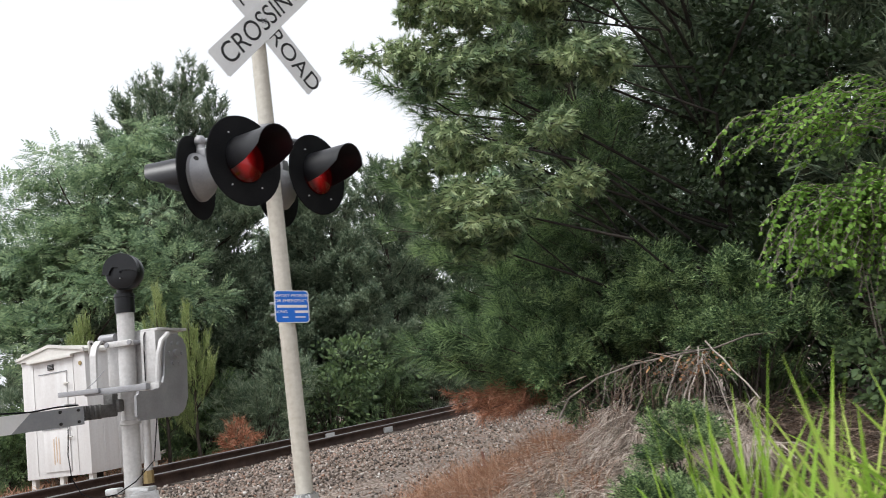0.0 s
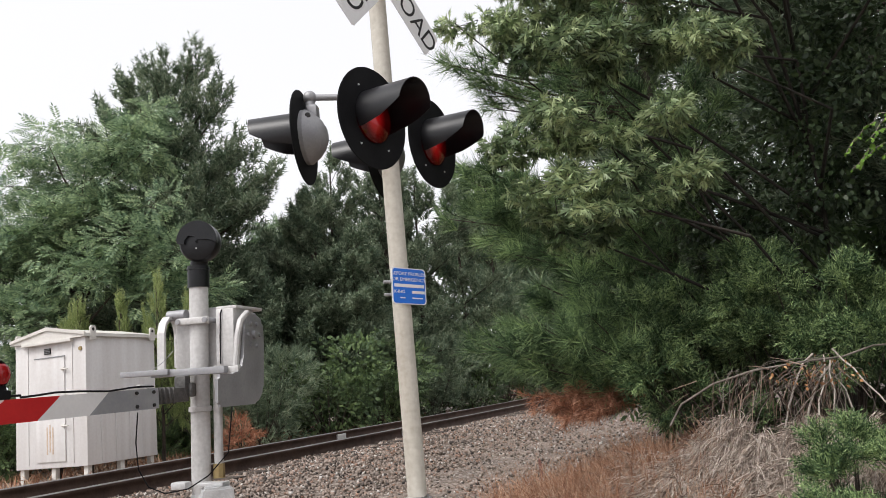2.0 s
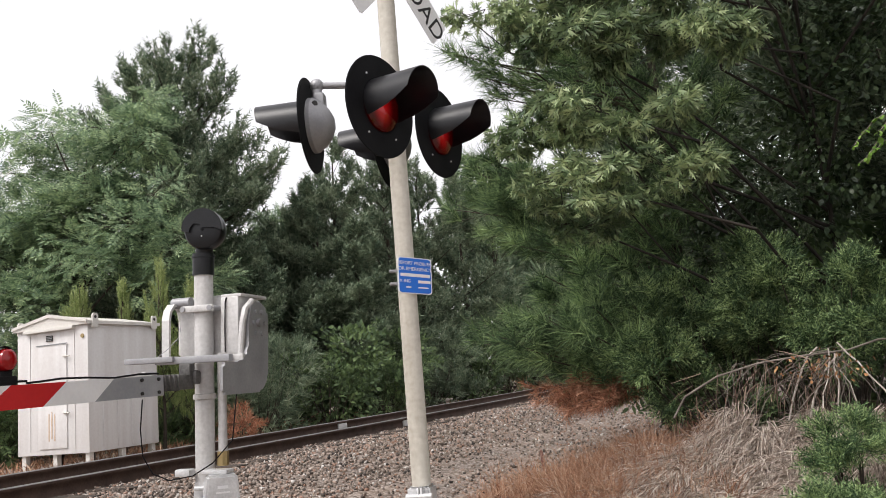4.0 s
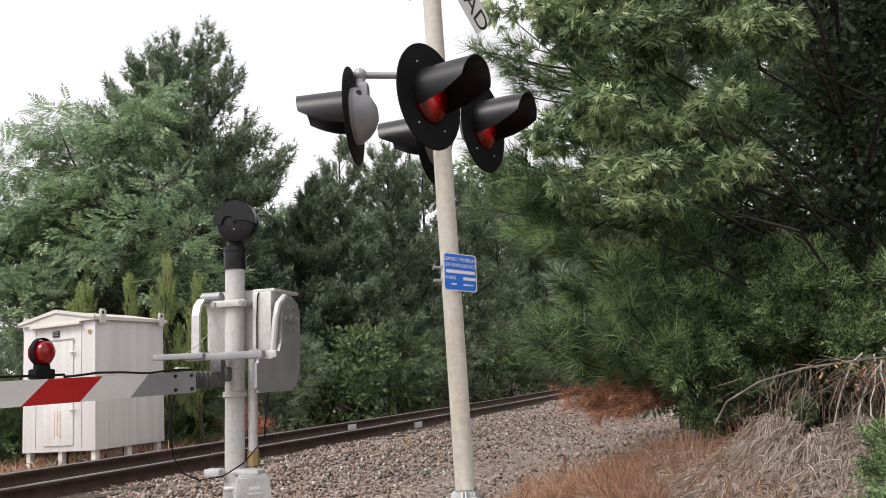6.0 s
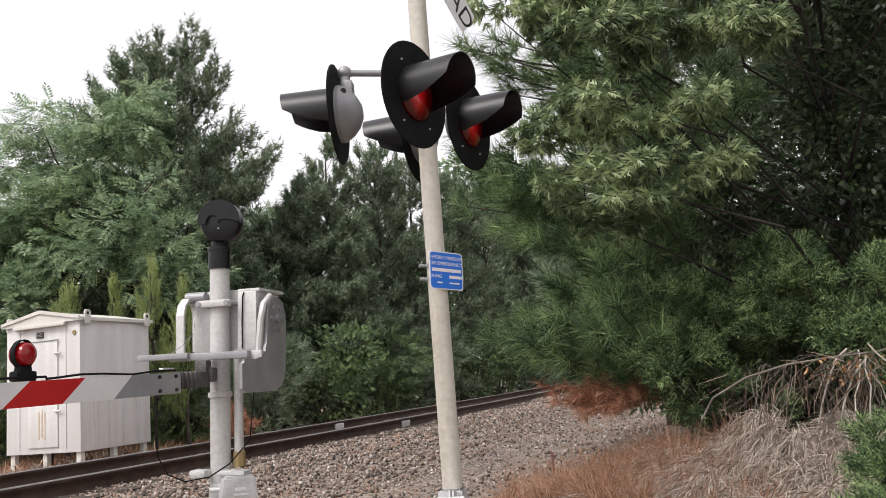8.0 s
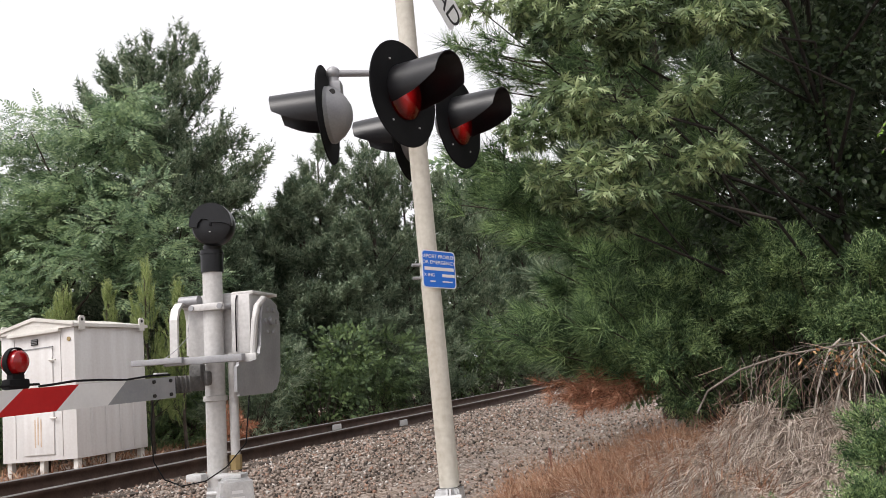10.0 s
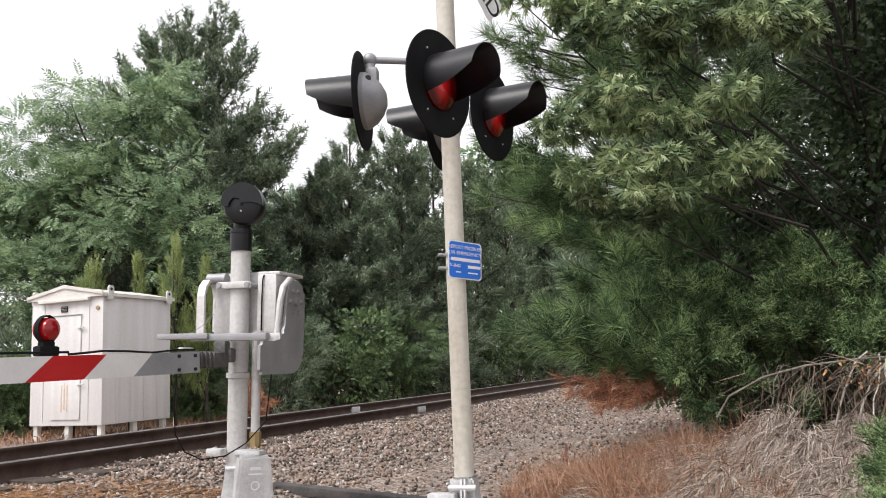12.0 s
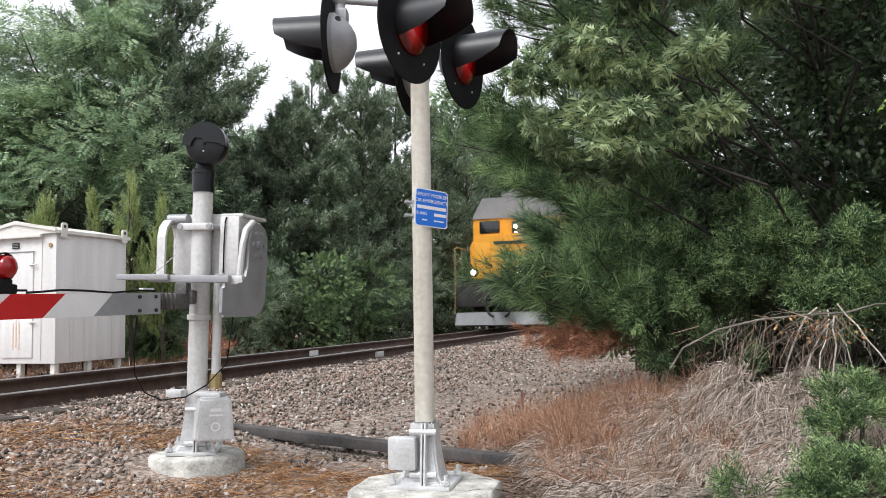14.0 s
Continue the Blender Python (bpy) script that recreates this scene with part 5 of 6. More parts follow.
# tall open pine behind the cabin, and the broad-leaved tree beside it
pine_tree("tall_pine", (-14.7, 20.6, 0.0), 10.7, 3.5, 21, PINE, "tall dark green pine with upswept branch ends", 6800, BRUSH, 0.2, (0.1, 0.95), 0.36, 0.16, 6.0, (0.85, 1.25), lift=0.8, ends=1.5, boughs=((6.1, -5, 3.7, 14), (5.5, -12, 3.4, 8), (6.6, -8, 3.0, 30), (7.9, 178, 2.2, 48), (7.4, 190, 2.0, 50)))
leafy_tree("walnut_tree", (-15.6, 17.6, 0.0), 8.4, [(-1.84, -0.4, 7.46, 1.19, 0.82, 0.51), (-0.74, -0.2, 8.5, 0.93, 0.86, 0.5), (1.01, -0.4, 8.25, 1.19, 0.82, 0.5), (1.87, 0.2, 9.1, 0.64, 0.64, 0.5), (-0.83, -0.8, 5.96, 1.21, 0.77, 0.48), (0.81, -0.8, 6.9, 1.16, 0.7, 0.43), (2.24, 0, 7.92, 0.78, 0.78, 0.62), (-0.05, -0.8, 5.2, 1.25, 0.7, 0.44), (3.33, -1.4, 5.98, 0.53, 0.49, 0.31), (2.4, -1.2, 5.33, 0.86, 0.64, 0.4), (-1.63, -0.6, 4.68, 0.98, 0.98, 0.66), (1.11, -0.8, 4.5, 1.35, 0.84, 0.53), (-4.0, 0, 6.6, 1.1, 1.1, 0.7), (-3.7, -0.2, 5.42, 1.42, 1.3, 0.88), (2.6, -0.4, 4.79, 1.03, 0.94, 0.59), (3.2, -0.2, 3.9, 0.87, 0.87, 0.58), (-0.9, -1, 3.43, 1.42, 1.13, 0.71), (0, 0.2, 6.0, 1.6, 0.9, 0.9), (-2.2, 0.3, 6.2, 1.2, 0.9, 0.8), (1.5, 0.4, 6.1, 1.2, 0.8, 0.8), (0, 0.4, 7.5, 1.3, 0.8, 0.7)], 22, ASHLEAF, "broad light green tree with long compound leaves", COMPOUND, 8200, (0.34, 0.52), 0.3, 0.07, fork=0.42, clump=(0.5, 0.95))
leafy_tree("locust_tree", (-13.9, 25.5, 0.0), 7.6, [(0.0, 0, 6.8, 0.9, 0.8, 0.7), (-1.1, 0, 6.1, 0.9, 0.8, 0.6), (1.0, 0, 6.0, 1.0, 0.8, 0.6), (0.2, -0.5, 5.0, 1.5, 0.9, 0.7), (-0.6, -0.6, 3.9, 1.5, 0.9, 0.7), (1.0, -0.6, 3.6, 1.2, 0.9, 0.7)], 23, ASHLEAF, "pale feathery young tree between the pines", COMPOUND, 2400, (0.3, 0.48), 0.2, 0.08, clump=(0.4, 0.8))
# row of pines and cedars along the far side of the track
spots = [(-11.1, 24.0, 9.0, 2.2), (-11.1, 22.3, 7.1, 1.9), (-10.1, 26.0, 9.0, 2.4), (-9.6, 28.0, 8.9, 2.5), (-8.6, 30.0, 8.4, 2.4), (-8.5, 36.0, 9.4, 2.7), (-7.2, 40.0, 8.4, 2.6), (-8.0, 43.5, 11.0, 3.0), (-7.4, 51.0, 12.0, 3.2), (-12.4, 20.4, 5.0, 1.9), (-12.8, 23.5, 6.0, 2.4), (-9.9, 22.4, 5.6, 1.8), (-1.6, 50.0, 11.0, 3.2), (-0.4, 40.0, 10.0, 3.0), (-6.2, 62.0, 13.0, 3.6), (-1.0, 30.0, 9.0, 2.8), (-7.6, 58.0, 14.0, 3.6), (-7.8, 68.0, 15.0, 4.0), (-14.5, 27.0, 6.4, 3.0), (-13.0, 36.0, 8.5, 3.2), (-17.5, 24.0, 7.5, 3.0), (-16.2, 21.6, 5.6, 2.4), (-19.0, 21.0, 5.8, 2.6), (-14.0, 22.6, 5.4, 2.2)]
for k, (x, y, h, r) in enumerate(spots):
    pine_tree("pine_tree", (x, y, 0.0), h, r, 40 + k, PINE, "dense dark green pine in the row beyond the track", 3600 if y < 31 and x > -12.5 else (1900 if y < 42 else 1300), BRUSH if y < 31 and x > -12.5 else FAR_BRUSH, 0.03, (-0.05, 0.95), 0.6, None, 8, (0.75, 1.15) if y < 31 and x > -12.5 else (1.1, 1.7), lift=0.7, ends=1.6, group="pines beyond the track")
leafy_tree("maple_tree", (-9.9, 41.5, 0.0), 12.8, [(0, 0, 11.6, 2.0, 1.6, 1.2), (2.0, 0, 11.2, 1.6, 1.5, 1.1), (0, 0, 9.6, 1.8, 1.6, 1.2), (-1.4, 0, 8.0, 1.7, 1.5, 1.2), (1.5, 0, 7.8, 1.6, 1.5, 1.2), (0, -0.8, 6.2, 2.2, 1.4, 1.2), (1.6, -0.5, 4.6, 1.6, 1.4, 1.2)], 57, ASHLEAF, "light yellow-green leafy tree among the pines", OVAL_LEAF, 5200, (0.26, 0.42), 0.3, 0.16)
# undergrowth at the foot of the row
for k, (x, y, s) in enumerate([(-12.9, 18.4, 1.0), (-10.6, 17.6, 1.15), (-9.6, 19.3, 1.3), (-9.2, 21.8, 1.2), (-8.7, 24.6, 1.3), (-8.2, 28.0, 1.3), (-7.8, 32.0, 1.4), (-7.2, 37.0, 1.5), (-15.2, 16.2, 1.2), (-15.2, 14.2, 0.8), (-17.0, 15.4, 1.2), (-6.9, 43.0, 1.9), (-6.6, 51.0, 2.1), (-6.2, 60.0, 2.4), (-5.6, 72.0, 3.0), (-0.6, 46.0, 2.0), (-0.2, 62.0, 2.6), (-0.8, 36.0, 1.6), (0.3, 10.7, 1.2), (1.5, 11.6, 1.5), (2.6, 10.4, 1.6)]):
    shrub("undergrowth_bush", (x, y, 0.0), [(0, 0, 0.7 * s, 0.9 * s, 0.8 * s, 0.7 * s), (0.5 * s, 0.3, 1.4 * s, 0.7 * s, 0.7 * s, 0.7 * s), (-0.7 * s, 0.2, 1.0 * s, 0.7 * s, 0.6 * s, 0.6 * s)], 60 + k, (BUSHLEAF, PINE, BUSHLEAF)[k % 3], "leafy dark green bush under the pines", (COMPOUND, FAR_TUFT, OVAL_LEAF)[k % 3], (700, 1000, 2400)[k % 3], ((0.3, 0.5), (0.6, 1.0), (0.09, 0.17))[k % 3], (-0.3, 0.4, 0.1)[k % 3], "bush")
for k, (x, y, h) in enumerate([(-13.95, 15.5, 3.8), (-12.9, 15.7, 3.5), (-12.05, 15.9, 3.9), (-11.35, 16.1, 3.5)]):
    pine_tree("young_pine", (x, y, 0.05), h, 0.7, 80 + k, PALEPINE, "young pine with pale upright shoots", 420, SHOOT, 0.1, (0.6, 1.3), 0.6, 0.035, 9, lift=2.2, group="young pines by the cabin", category="young pine")
shrub("russet_bush", (-10.0, 15.6, 0.05), [(0, 0, 0.35, 0.35, 0.3, 0.4)], 90, RUSSET, "small russet dead pine", needle_tuft(20, 0.16, 0.01, 1.0, 0.14, R0), 160, (0.8, 1.2), 0.5, "dead bush", 10)

# ---- thicket on the near side ----
# pine whose branches reach out over the ballast
pine_tree("roadside_pine", (-0.85, 9.5, 0.1), 7.2, 1.3, 101, NEARPINE, "large pine with long needles reaching towards the track", 1450, NEAR_TUFT, 0.17, (-0.03, 0.5), 0.15, 0.09, 4.0, (0.85, 1.25), lift=0.35, azim=(2.6, 5.2), ends=1.8, boughs=((4.1, 203, 2.3, 4), (3.8, 199, 2.1, 4), (2.7, 194, 2.5, 4), (2.4, 197, 2.45, 4), (2.45, 204, 2.2, 4), (2.15, 202, 2.1, 4), (1.9, 216, 2.0, 4), (0.85, 223, 2.55, 4), (0.76, 231, 2.56, 4), (0.69, 243, 2.58, 4), (0.75, 252, 2.48, 4), (1.25, 244, 1.9, 4), (1.3, 228, 2.0, 4), (1.6, 235, 1.85, 4), (0.54, 244, 2.1, 4), (1.06, 250, 1.9, 4), (2.1, 255, 1.5, 4)))
# Last five lobes: unseen crown added overhead to shade the thicket interior.
leafy_tree("oak_tree", (0.6, 8.7, 0.1), 6.5, [(-3.0, -2.0, 4.1, 0.23, 0.18, 0.11), (-2.45, -1.9, 3.98, 0.3, 0.3, 0.2), (-2.07, -2.0, 3.64, 0.46, 0.43, 0.27), (-1.53, -1.9, 3.67, 0.47, 0.47, 0.3), (-1.05, -1.7, 3.6, 0.33, 0.4, 0.28), (-2.32, -1.9, 3.25, 0.25, 0.25, 0.18), (-1.95, -2.1, 3.06, 0.44, 0.34, 0.21), (-1.4, -2.0, 2.92, 0.47, 0.34, 0.21), (-2.62, -1.8, 2.95, 0.22, 0.22, 0.2), (-2.35, -1.9, 2.56, 0.36, 0.36, 0.24), (-1.94, -2.0, 2.38, 0.37, 0.3, 0.19), (-1.49, -1.8, 2.55, 0.41, 0.31, 0.19), (-2.2, -1.7, 2.15, 0.3, 0.25, 0.14), (-2.2, -1.8, 4.47, 0.38, 0.4, 0.27), (-1.73, -1.8, 4.31, 0.57, 0.5, 0.31), (-1.04, -1.6, 4.26, 0.53, 0.51, 0.32), (-1.9, -1.5, 5.1, 0.62, 0.54, 0.34), (-1.13, -1.4, 4.97, 0.63, 0.55, 0.34), (-0.3, -1.2, 4.9, 0.6, 0.5, 0.4), (0.3, -2.4, 5.2, 1.0, 0.8, 0.4), (-0.8, -2.5, 5.7, 1.0, 0.8, 0.4), (1.4, -2.3, 4.9, 1.0, 0.8, 0.45), (-1.6, -2.3, 5.9, 0.9, 0.7, 0.4), (0.5, -1.5, 6.0, 1.2, 1.0, 0.5)], 102, OAKLEAF, "large oak with lobed grey-green leaves hanging over the brush", OAK_SPRIG, 9000, (0.095, 0.14), 0.5, 0.035, bark=DARKBARK, shell=0.2, clump=(0.32, 0.62))
# dark back of the thicket
for k, (x, y, h, r) in enumerate([(1.9, 10.2, 8.0, 2.4), (3.9, 9.4, 8.5, 2.4), (-1.2, 12.2, 8.0, 1.5), (1.0, 12.4, 8.5, 2.6), (2.6, 13.5, 9.0, 2.8), (1.2, 16.5, 8.0, 2.5)]):
    pine_tree("thicket_pine", (x, y, 0.2), h, r, 110 + k, PINE, "dark dense pine inside the thicket", 2900 if y < 13 else 1800, MID_TUFT, 0.02 if y < 11 else 0.08, (-0.1, 0.9), 0.5, None, 7, (1.0, 1.5), group="thicket pines")
# Added leafy fill; its dark colour carries the shade inside the thicket.
shrub("shade_fill_bush", (0.25, 9.3, 0.2), [(0, 0, 2.4, 1.2, 0.5, 0.8), (1.1, 0.2, 3.0, 1.0, 0.5, 0.9), (-0.9, 0.3, 1.9, 0.8, 0.5, 0.6), (0.8, 0, 1.5, 1.1, 0.5, 0.7), (1.5, -0.4, 4.2, 1.1, 0.6, 0.9), (0.9, -0.2, 5.2, 1.2, 0.6, 0.8), (2.0, -0.6, 3.0, 0.9, 0.6, 0.8), (0.6, -0.7, 3.0, 0.7, 0.4, 0.6), (0.1, -0.8, 3.5, 0.5, 0.3, 0.6), (0.0, -0.6, 2.4, 0.5, 0.3, 0.5), (-0.5, -0.1, 2.1, 0.5, 0.3, 0.4), (0.9, -1.0, 3.4, 0.6, 0.3, 0.6), (1.5, -1.2, 3.0, 0.6, 0.3, 0.6), (0.3, -0.5, 4.6, 0.8, 0.4, 0.7), (1.4, -1.0, 4.0, 0.7, 0.4, 0.6), (-0.9, 0.0, 3.0, 0.7, 0.3, 0.7), (-1.2, 0.1, 4.0, 0.7, 0.3, 0.7)], 119, SHADELEAF, "leafy bush coloured dark for the shade under the oak", OVAL_LEAF, 22000, (0.05, 0.09), -0.2, "bush", 4, clumps=380, clump_r=0.26)
# cedars and bushes along its edge
shrub("red_cedar", (-0.4, 7.95, 0.15), [(-0.62, -0.45, 1.3, 0.31, 0.31, 0.2), (-0.76, -0.5, 0.95, 0.25, 0.25, 0.18), (-0.21, -0.15, 1.47, 0.37, 0.34, 0.21), (-0.39, -0.05, 1.1, 0.38, 0.38, 0.27), (-0.65, -0.35, 0.68, 0.25, 0.21, 0.16), (0.1, -0.2, 0.4, 0.35, 0.25, 0.25), (0, 0.05, 1.1, 0.38, 0.38, 0.27)], 120, CEDAR, "feathery green cedar at the edge of the thicket", SPRAY, 1500, (0.14, 0.25), 0.45, "cedar", 30, clumps=60, clump_r=0.085)
shrub("red_cedar", (0.3, 7.7, 0.2), [(-0.48, -0.1, 1.36, 0.34, 0.34, 0.23), (-0.12, -0.3, 1.4, 0.31, 0.31, 0.26), (-0.36, -0.1, 0.99, 0.37, 0.37, 0.26), (-0.04, -0.2, 1.0, 0.31, 0.31, 0.31), (0.21, -0.3, 1.2, 0.36, 0.36, 0.36), (-0.53, 0.2, 1.68, 0.27, 0.19, 0.12), (0.6, -0.3, 0.9, 0.4, 0.3, 0.4)], 121, CEDAR, "feathery green cedar beside dead brush", SPRAY, 1600, (0.14, 0.25), 0.45, "cedar", 30, clumps=60, clump_r=0.09)
shrub("cedar_seedling", (-0.1, 5.4, 0.02), [(-0.04, 0.1, 0.45, 0.17, 0.19, 0.16), (0.05, -0.1, 0.29, 0.22, 0.22, 0.2), (-0.3, -0.35, 0.15, 0.2, 0.16, 0.09), (-0.56, -0.42, 0.08, 0.16, 0.1, 0.05), (-0.1, -0.4, 0.12, 0.24, 0.2, 0.12), (0.16, 0.2, 0.55, 0.12, 0.12, 0.12)], 122, CEDAR, "low bright green cedar among dead grass", SPRAY, 700, (0.1, 0.18), 0.5, "cedar", 20, clumps=30, clump_r=0.07)
shrub("vine_bush", (1.7, 7.3, 0.2), [(0, 0, 1.2, 0.7, 0.5, 0.9), (-0.3, -0.2, 1.9, 0.5, 0.4, 0.5), (0.4, 0, 2.1, 0.5, 0.5, 0.4), (0.7, -0.2, 0.9, 0.7, 0.5, 0.7)], 123, BUSHLEAF, "leafy green bush covered with climbing vine", OVAL_LEAF, 5200, (0.04, 0.075), 0.0, "bush", 16, clumps=80, clump_r=0.17)
shrub("leafy_thicket_bush", (2.1, 6.6, 0.1), [(0, 0, 0.8, 0.8, 0.5, 0.8), (-0.6, 0, 0.6, 0.5, 0.4, 0.5), (0.3, 0.2, 1.6, 0.7, 0.5, 0.5)], 126, BUSHLEAF, "tall leafy bush beside the bright vine", OVAL_LEAF, 6500, (0.04, 0.075), -0.2, "bush", 14, clumps=90, clump_r=0.15)


def hanging_vine():
    """Strands that arch out of the thicket and hang, with leaflets in pairs along them."""
    rng = np.random.default_rng(124)
    t = thing("bright_vine", pose(1.3, 6.3, 0.1), "bright green vine hanging in leafy strands", "vine")
    pos, dr, size, p0, p1 = [], [], [], [], []
    for k in range(165):
        high = k % 5 == 0
        a = np.array([rng.uniform(0.0, 0.9), rng.uniform(-0.1, 0.3), rng.uniform(2.3, 2.5) if high else rng.uniform(1.55, 1.9)])
        run = np.array([-rng.uniform(0.5, 1.1) if high else -rng.uniform(0.2, 0.75), -rng.uniform(0.0, 0.4), 0])
        rise, drop = rng.uniform(0.05, 0.3), rng.uniform(0.1, 0.25) if high else rng.uniform(0.15, 0.5)
        prev = a
        n = int(rng.integers(18, 30))
        for i in range(1, n + 1):
            q = i / n
            p = a + run * q ** 0.8 + np.array([0, 0, rise * math.sin(2.6 * q) - drop * q ** 2.5]) + rng.normal(size=3) * 0.008
            p0.append(prev)
            p1.append(p)
            d = unit(p - prev)
            side = unit(np.cross(d, [0, 0, 1.0]))
            for w in (-1, 1):
                pos.append(p)
                dr.append(d * 0.5 + side * w + rng.normal(size=3) * 0.25 - np.array([0, 0, 0.35]))
                size.append(rng.uniform(0.032, 0.06))
            prev = p
        if k < 12:
            mid = a * np.array([0.7, 0.7, 0.5])
            p0 += [np.array([0.35, 0.25, 0.0]), mid]
            p1 += [mid, a]
    p0, p1 = np.array(p0), np.array(p1)
    tagged(array_mesh("vine_stem", *sticks(p0, p1, np.full(len(p0), 0.004), np.full(len(p0), 0.003)), GREYBARK, t), kind="stuff")
    v, f = scatter(*OVAL_LEAF, np.array(pos), np.array(dr), np.array(size), rng, up=(0, 0, 1))
    array_mesh("foliage", v, f, VINELEAF, t)


hanging_vine()


def dead_boughs():
    """Low dead pine limbs, russet needles still on their ends."""
    rng = np.random.default_rng(125)
    t = thing("dead_pine_limb", pose(-0.9, 8.7, 0.1), "low dead pine limb with russet needles over the ballast edge", "dead limb")
    pos, dr, segs = [], [], []
    for k in range(14):
        az = radians(rng.uniform(202, 244))
        ln = rng.uniform(1.0, 1.7)
        z0, z1 = rng.uniform(0.5, 0.8), rng.uniform(0.62, 0.88)
        prev = np.array([0, 0, z0])
        for i in range(1, 9):
            q = i / 8
            p = np.array([math.cos(az) * ln * q, math.sin(az) * ln * q, z0 + (z1 - z0) * q + 0.1 * math.sin(3 * q)]) + rng.normal(size=3) * 0.012
            segs.append((prev, p, 0.005 * (1.2 - q)))
            if q > 0.7:
                for _ in range(5):
                    pos.append(p + rng.normal(size=3) * np.array([0.06, 0.06, 0.035]))
                    dr.append(unit(p - prev) + rng.normal(size=3) * 0.6)
            prev = p
    p0, p1, r = np.array([s[0] for s in segs]), np.array([s[1] for s in segs]), np.array([s[2] for s in segs])
    array_mesh("limb", *sticks(p0, p1, r + 0.002, r + 0.001), BARK, t)
    v, f = scatter(*needle_tuft(44, 0.13, 0.0055, 1.2, 0.1, rng), np.array(pos), np.array(dr), rng.uniform(0.7, 1.25, len(pos)), rng)
    tagged(array_mesh("dead_needle", v, f, RUSSET, t, "russet dead pine needles"), kind="stuff")


dead_boughs()


# ---- dead brush, grass and litter ----
def brush_height(x, y):
    """The matted mound of dead grass: low in front, rising towards the thicket."""
    rise = np.clip((x + 2.2) / 1.3, 0, 1) * np.clip((y - 5.0) / 1.7, 0, 1)
    lump = 0.8 + 0.25 * np.sin(x * 3.1) * np.sin(y * 4.3 + 1) + 0.15 * np.sin(x * 9.0 + 2 * y)
    return 0.03 + 0.5 * rise * lump


def dead_grass():
    rng = np.random.default_rng(130)
    # drooping sheaves laid over one another
    m, per = 2700, 15
    x, y = rng.uniform(-2.15, 0.5, m), 5.0 + 2.3 * rng.uniform(0, 1, m) ** 0.9
    keep = (x + 2.2 > (6.2 - y) * 0.35) & ~((x > -0.35) & (y < 5.9))
    x, y = x[keep], y[keep]
    m = len(x)
    z = np.array([ground_z(a, b) for a, b in zip(x, y)]) + brush_height(x, y) * rng.uniform(0.75, 1.08, m) + 0.02
    az = rng.normal(-2.05, 0.45, m)
    el = rng.uniform(-0.75, 0.3, m)
    k = np.repeat(np.arange(m), per)
    az2, el2 = az[k] + rng.normal(size=m * per) * 0.22, el[k] + rng.normal(size=m * per) * 0.2
    d = np.stack([np.cos(az2) * np.cos(el2), np.sin(az2) * np.cos(el2), np.sin(el2)], 1)
    root = np.stack([x, y, z], 1)[k] + rng.normal(size=(m * per, 3)) * np.array([0.02, 0.02, 0.008])
    ln = (rng.uniform(0.16, 0.38, m))[k] * rng.uniform(0.6, 1.15, m * per)
    v, f = ribbons(root, d, ln, rng.uniform(0.002, 0.0055, m * per), rng.uniform(0.2, 0.75, m * per), rng, 3)
    v[:, 2] = np.maximum(v[:, 2], 0.01)
    tagged(array_mesh("dry_grass", v, f, DRYGRASS), "matted grey-tan dead grass lying in sheaves", "dead grass", kind="stuff")
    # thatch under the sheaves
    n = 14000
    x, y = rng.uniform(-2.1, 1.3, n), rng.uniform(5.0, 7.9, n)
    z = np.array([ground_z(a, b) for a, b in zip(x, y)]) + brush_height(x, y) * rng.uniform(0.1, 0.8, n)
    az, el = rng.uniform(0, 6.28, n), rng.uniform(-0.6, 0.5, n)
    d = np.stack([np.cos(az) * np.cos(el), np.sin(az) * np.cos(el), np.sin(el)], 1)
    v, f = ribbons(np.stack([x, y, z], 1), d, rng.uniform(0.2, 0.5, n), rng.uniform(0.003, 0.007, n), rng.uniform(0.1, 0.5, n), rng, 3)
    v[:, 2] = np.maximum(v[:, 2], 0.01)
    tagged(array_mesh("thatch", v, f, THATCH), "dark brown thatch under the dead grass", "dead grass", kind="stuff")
    # rusty upright sprays along the ballast
    m, per = 1700, 12
    x, y = np.clip(rng.normal(-1.66, 0.48, m), -2.7, -0.7), np.clip(rng.normal(7.0, 0.75, m), 5.3, 9.2)
    keep = (y > 6.6) | (x > -1.95)
    x, y = x[keep], y[keep]
    m = len(x)
    k = np.repeat(np.arange(m), per)
    az, el = rng.uniform(0, 6.28, m * per), rng.uniform(0.5, 1.5, m * per)
    d = np.stack([np.cos(az) * np.cos(el), np.sin(az) * np.cos(el), np.sin(el)], 1)
    z = np.array([ground_z(a, b) for a, b in zip(x, y)]) + brush_height(x, y) * 0.7
    root = np.stack([x, y, z], 1)[k] + rng.normal(size=(m * per, 3)) * np.array([0.03, 0.03, 0])
    ln = rng.uniform(0.15, 0.5, m)[k] * rng.uniform(0.5, 1.2, m * per)
    v, f = ribbons(root, d, ln, rng.uniform(0.0015, 0.0042, m * per), rng.uniform(0.1, 0.7, m * per), rng, 4)
    v[:, 2] = np.maximum(v[:, 2], 0.01)
    tagged(array_mesh("brown_grass", v, f, BROWNGRASS), "rusty brown grass at the ballast edge", "dead grass", kind="stuff")


dead_grass()


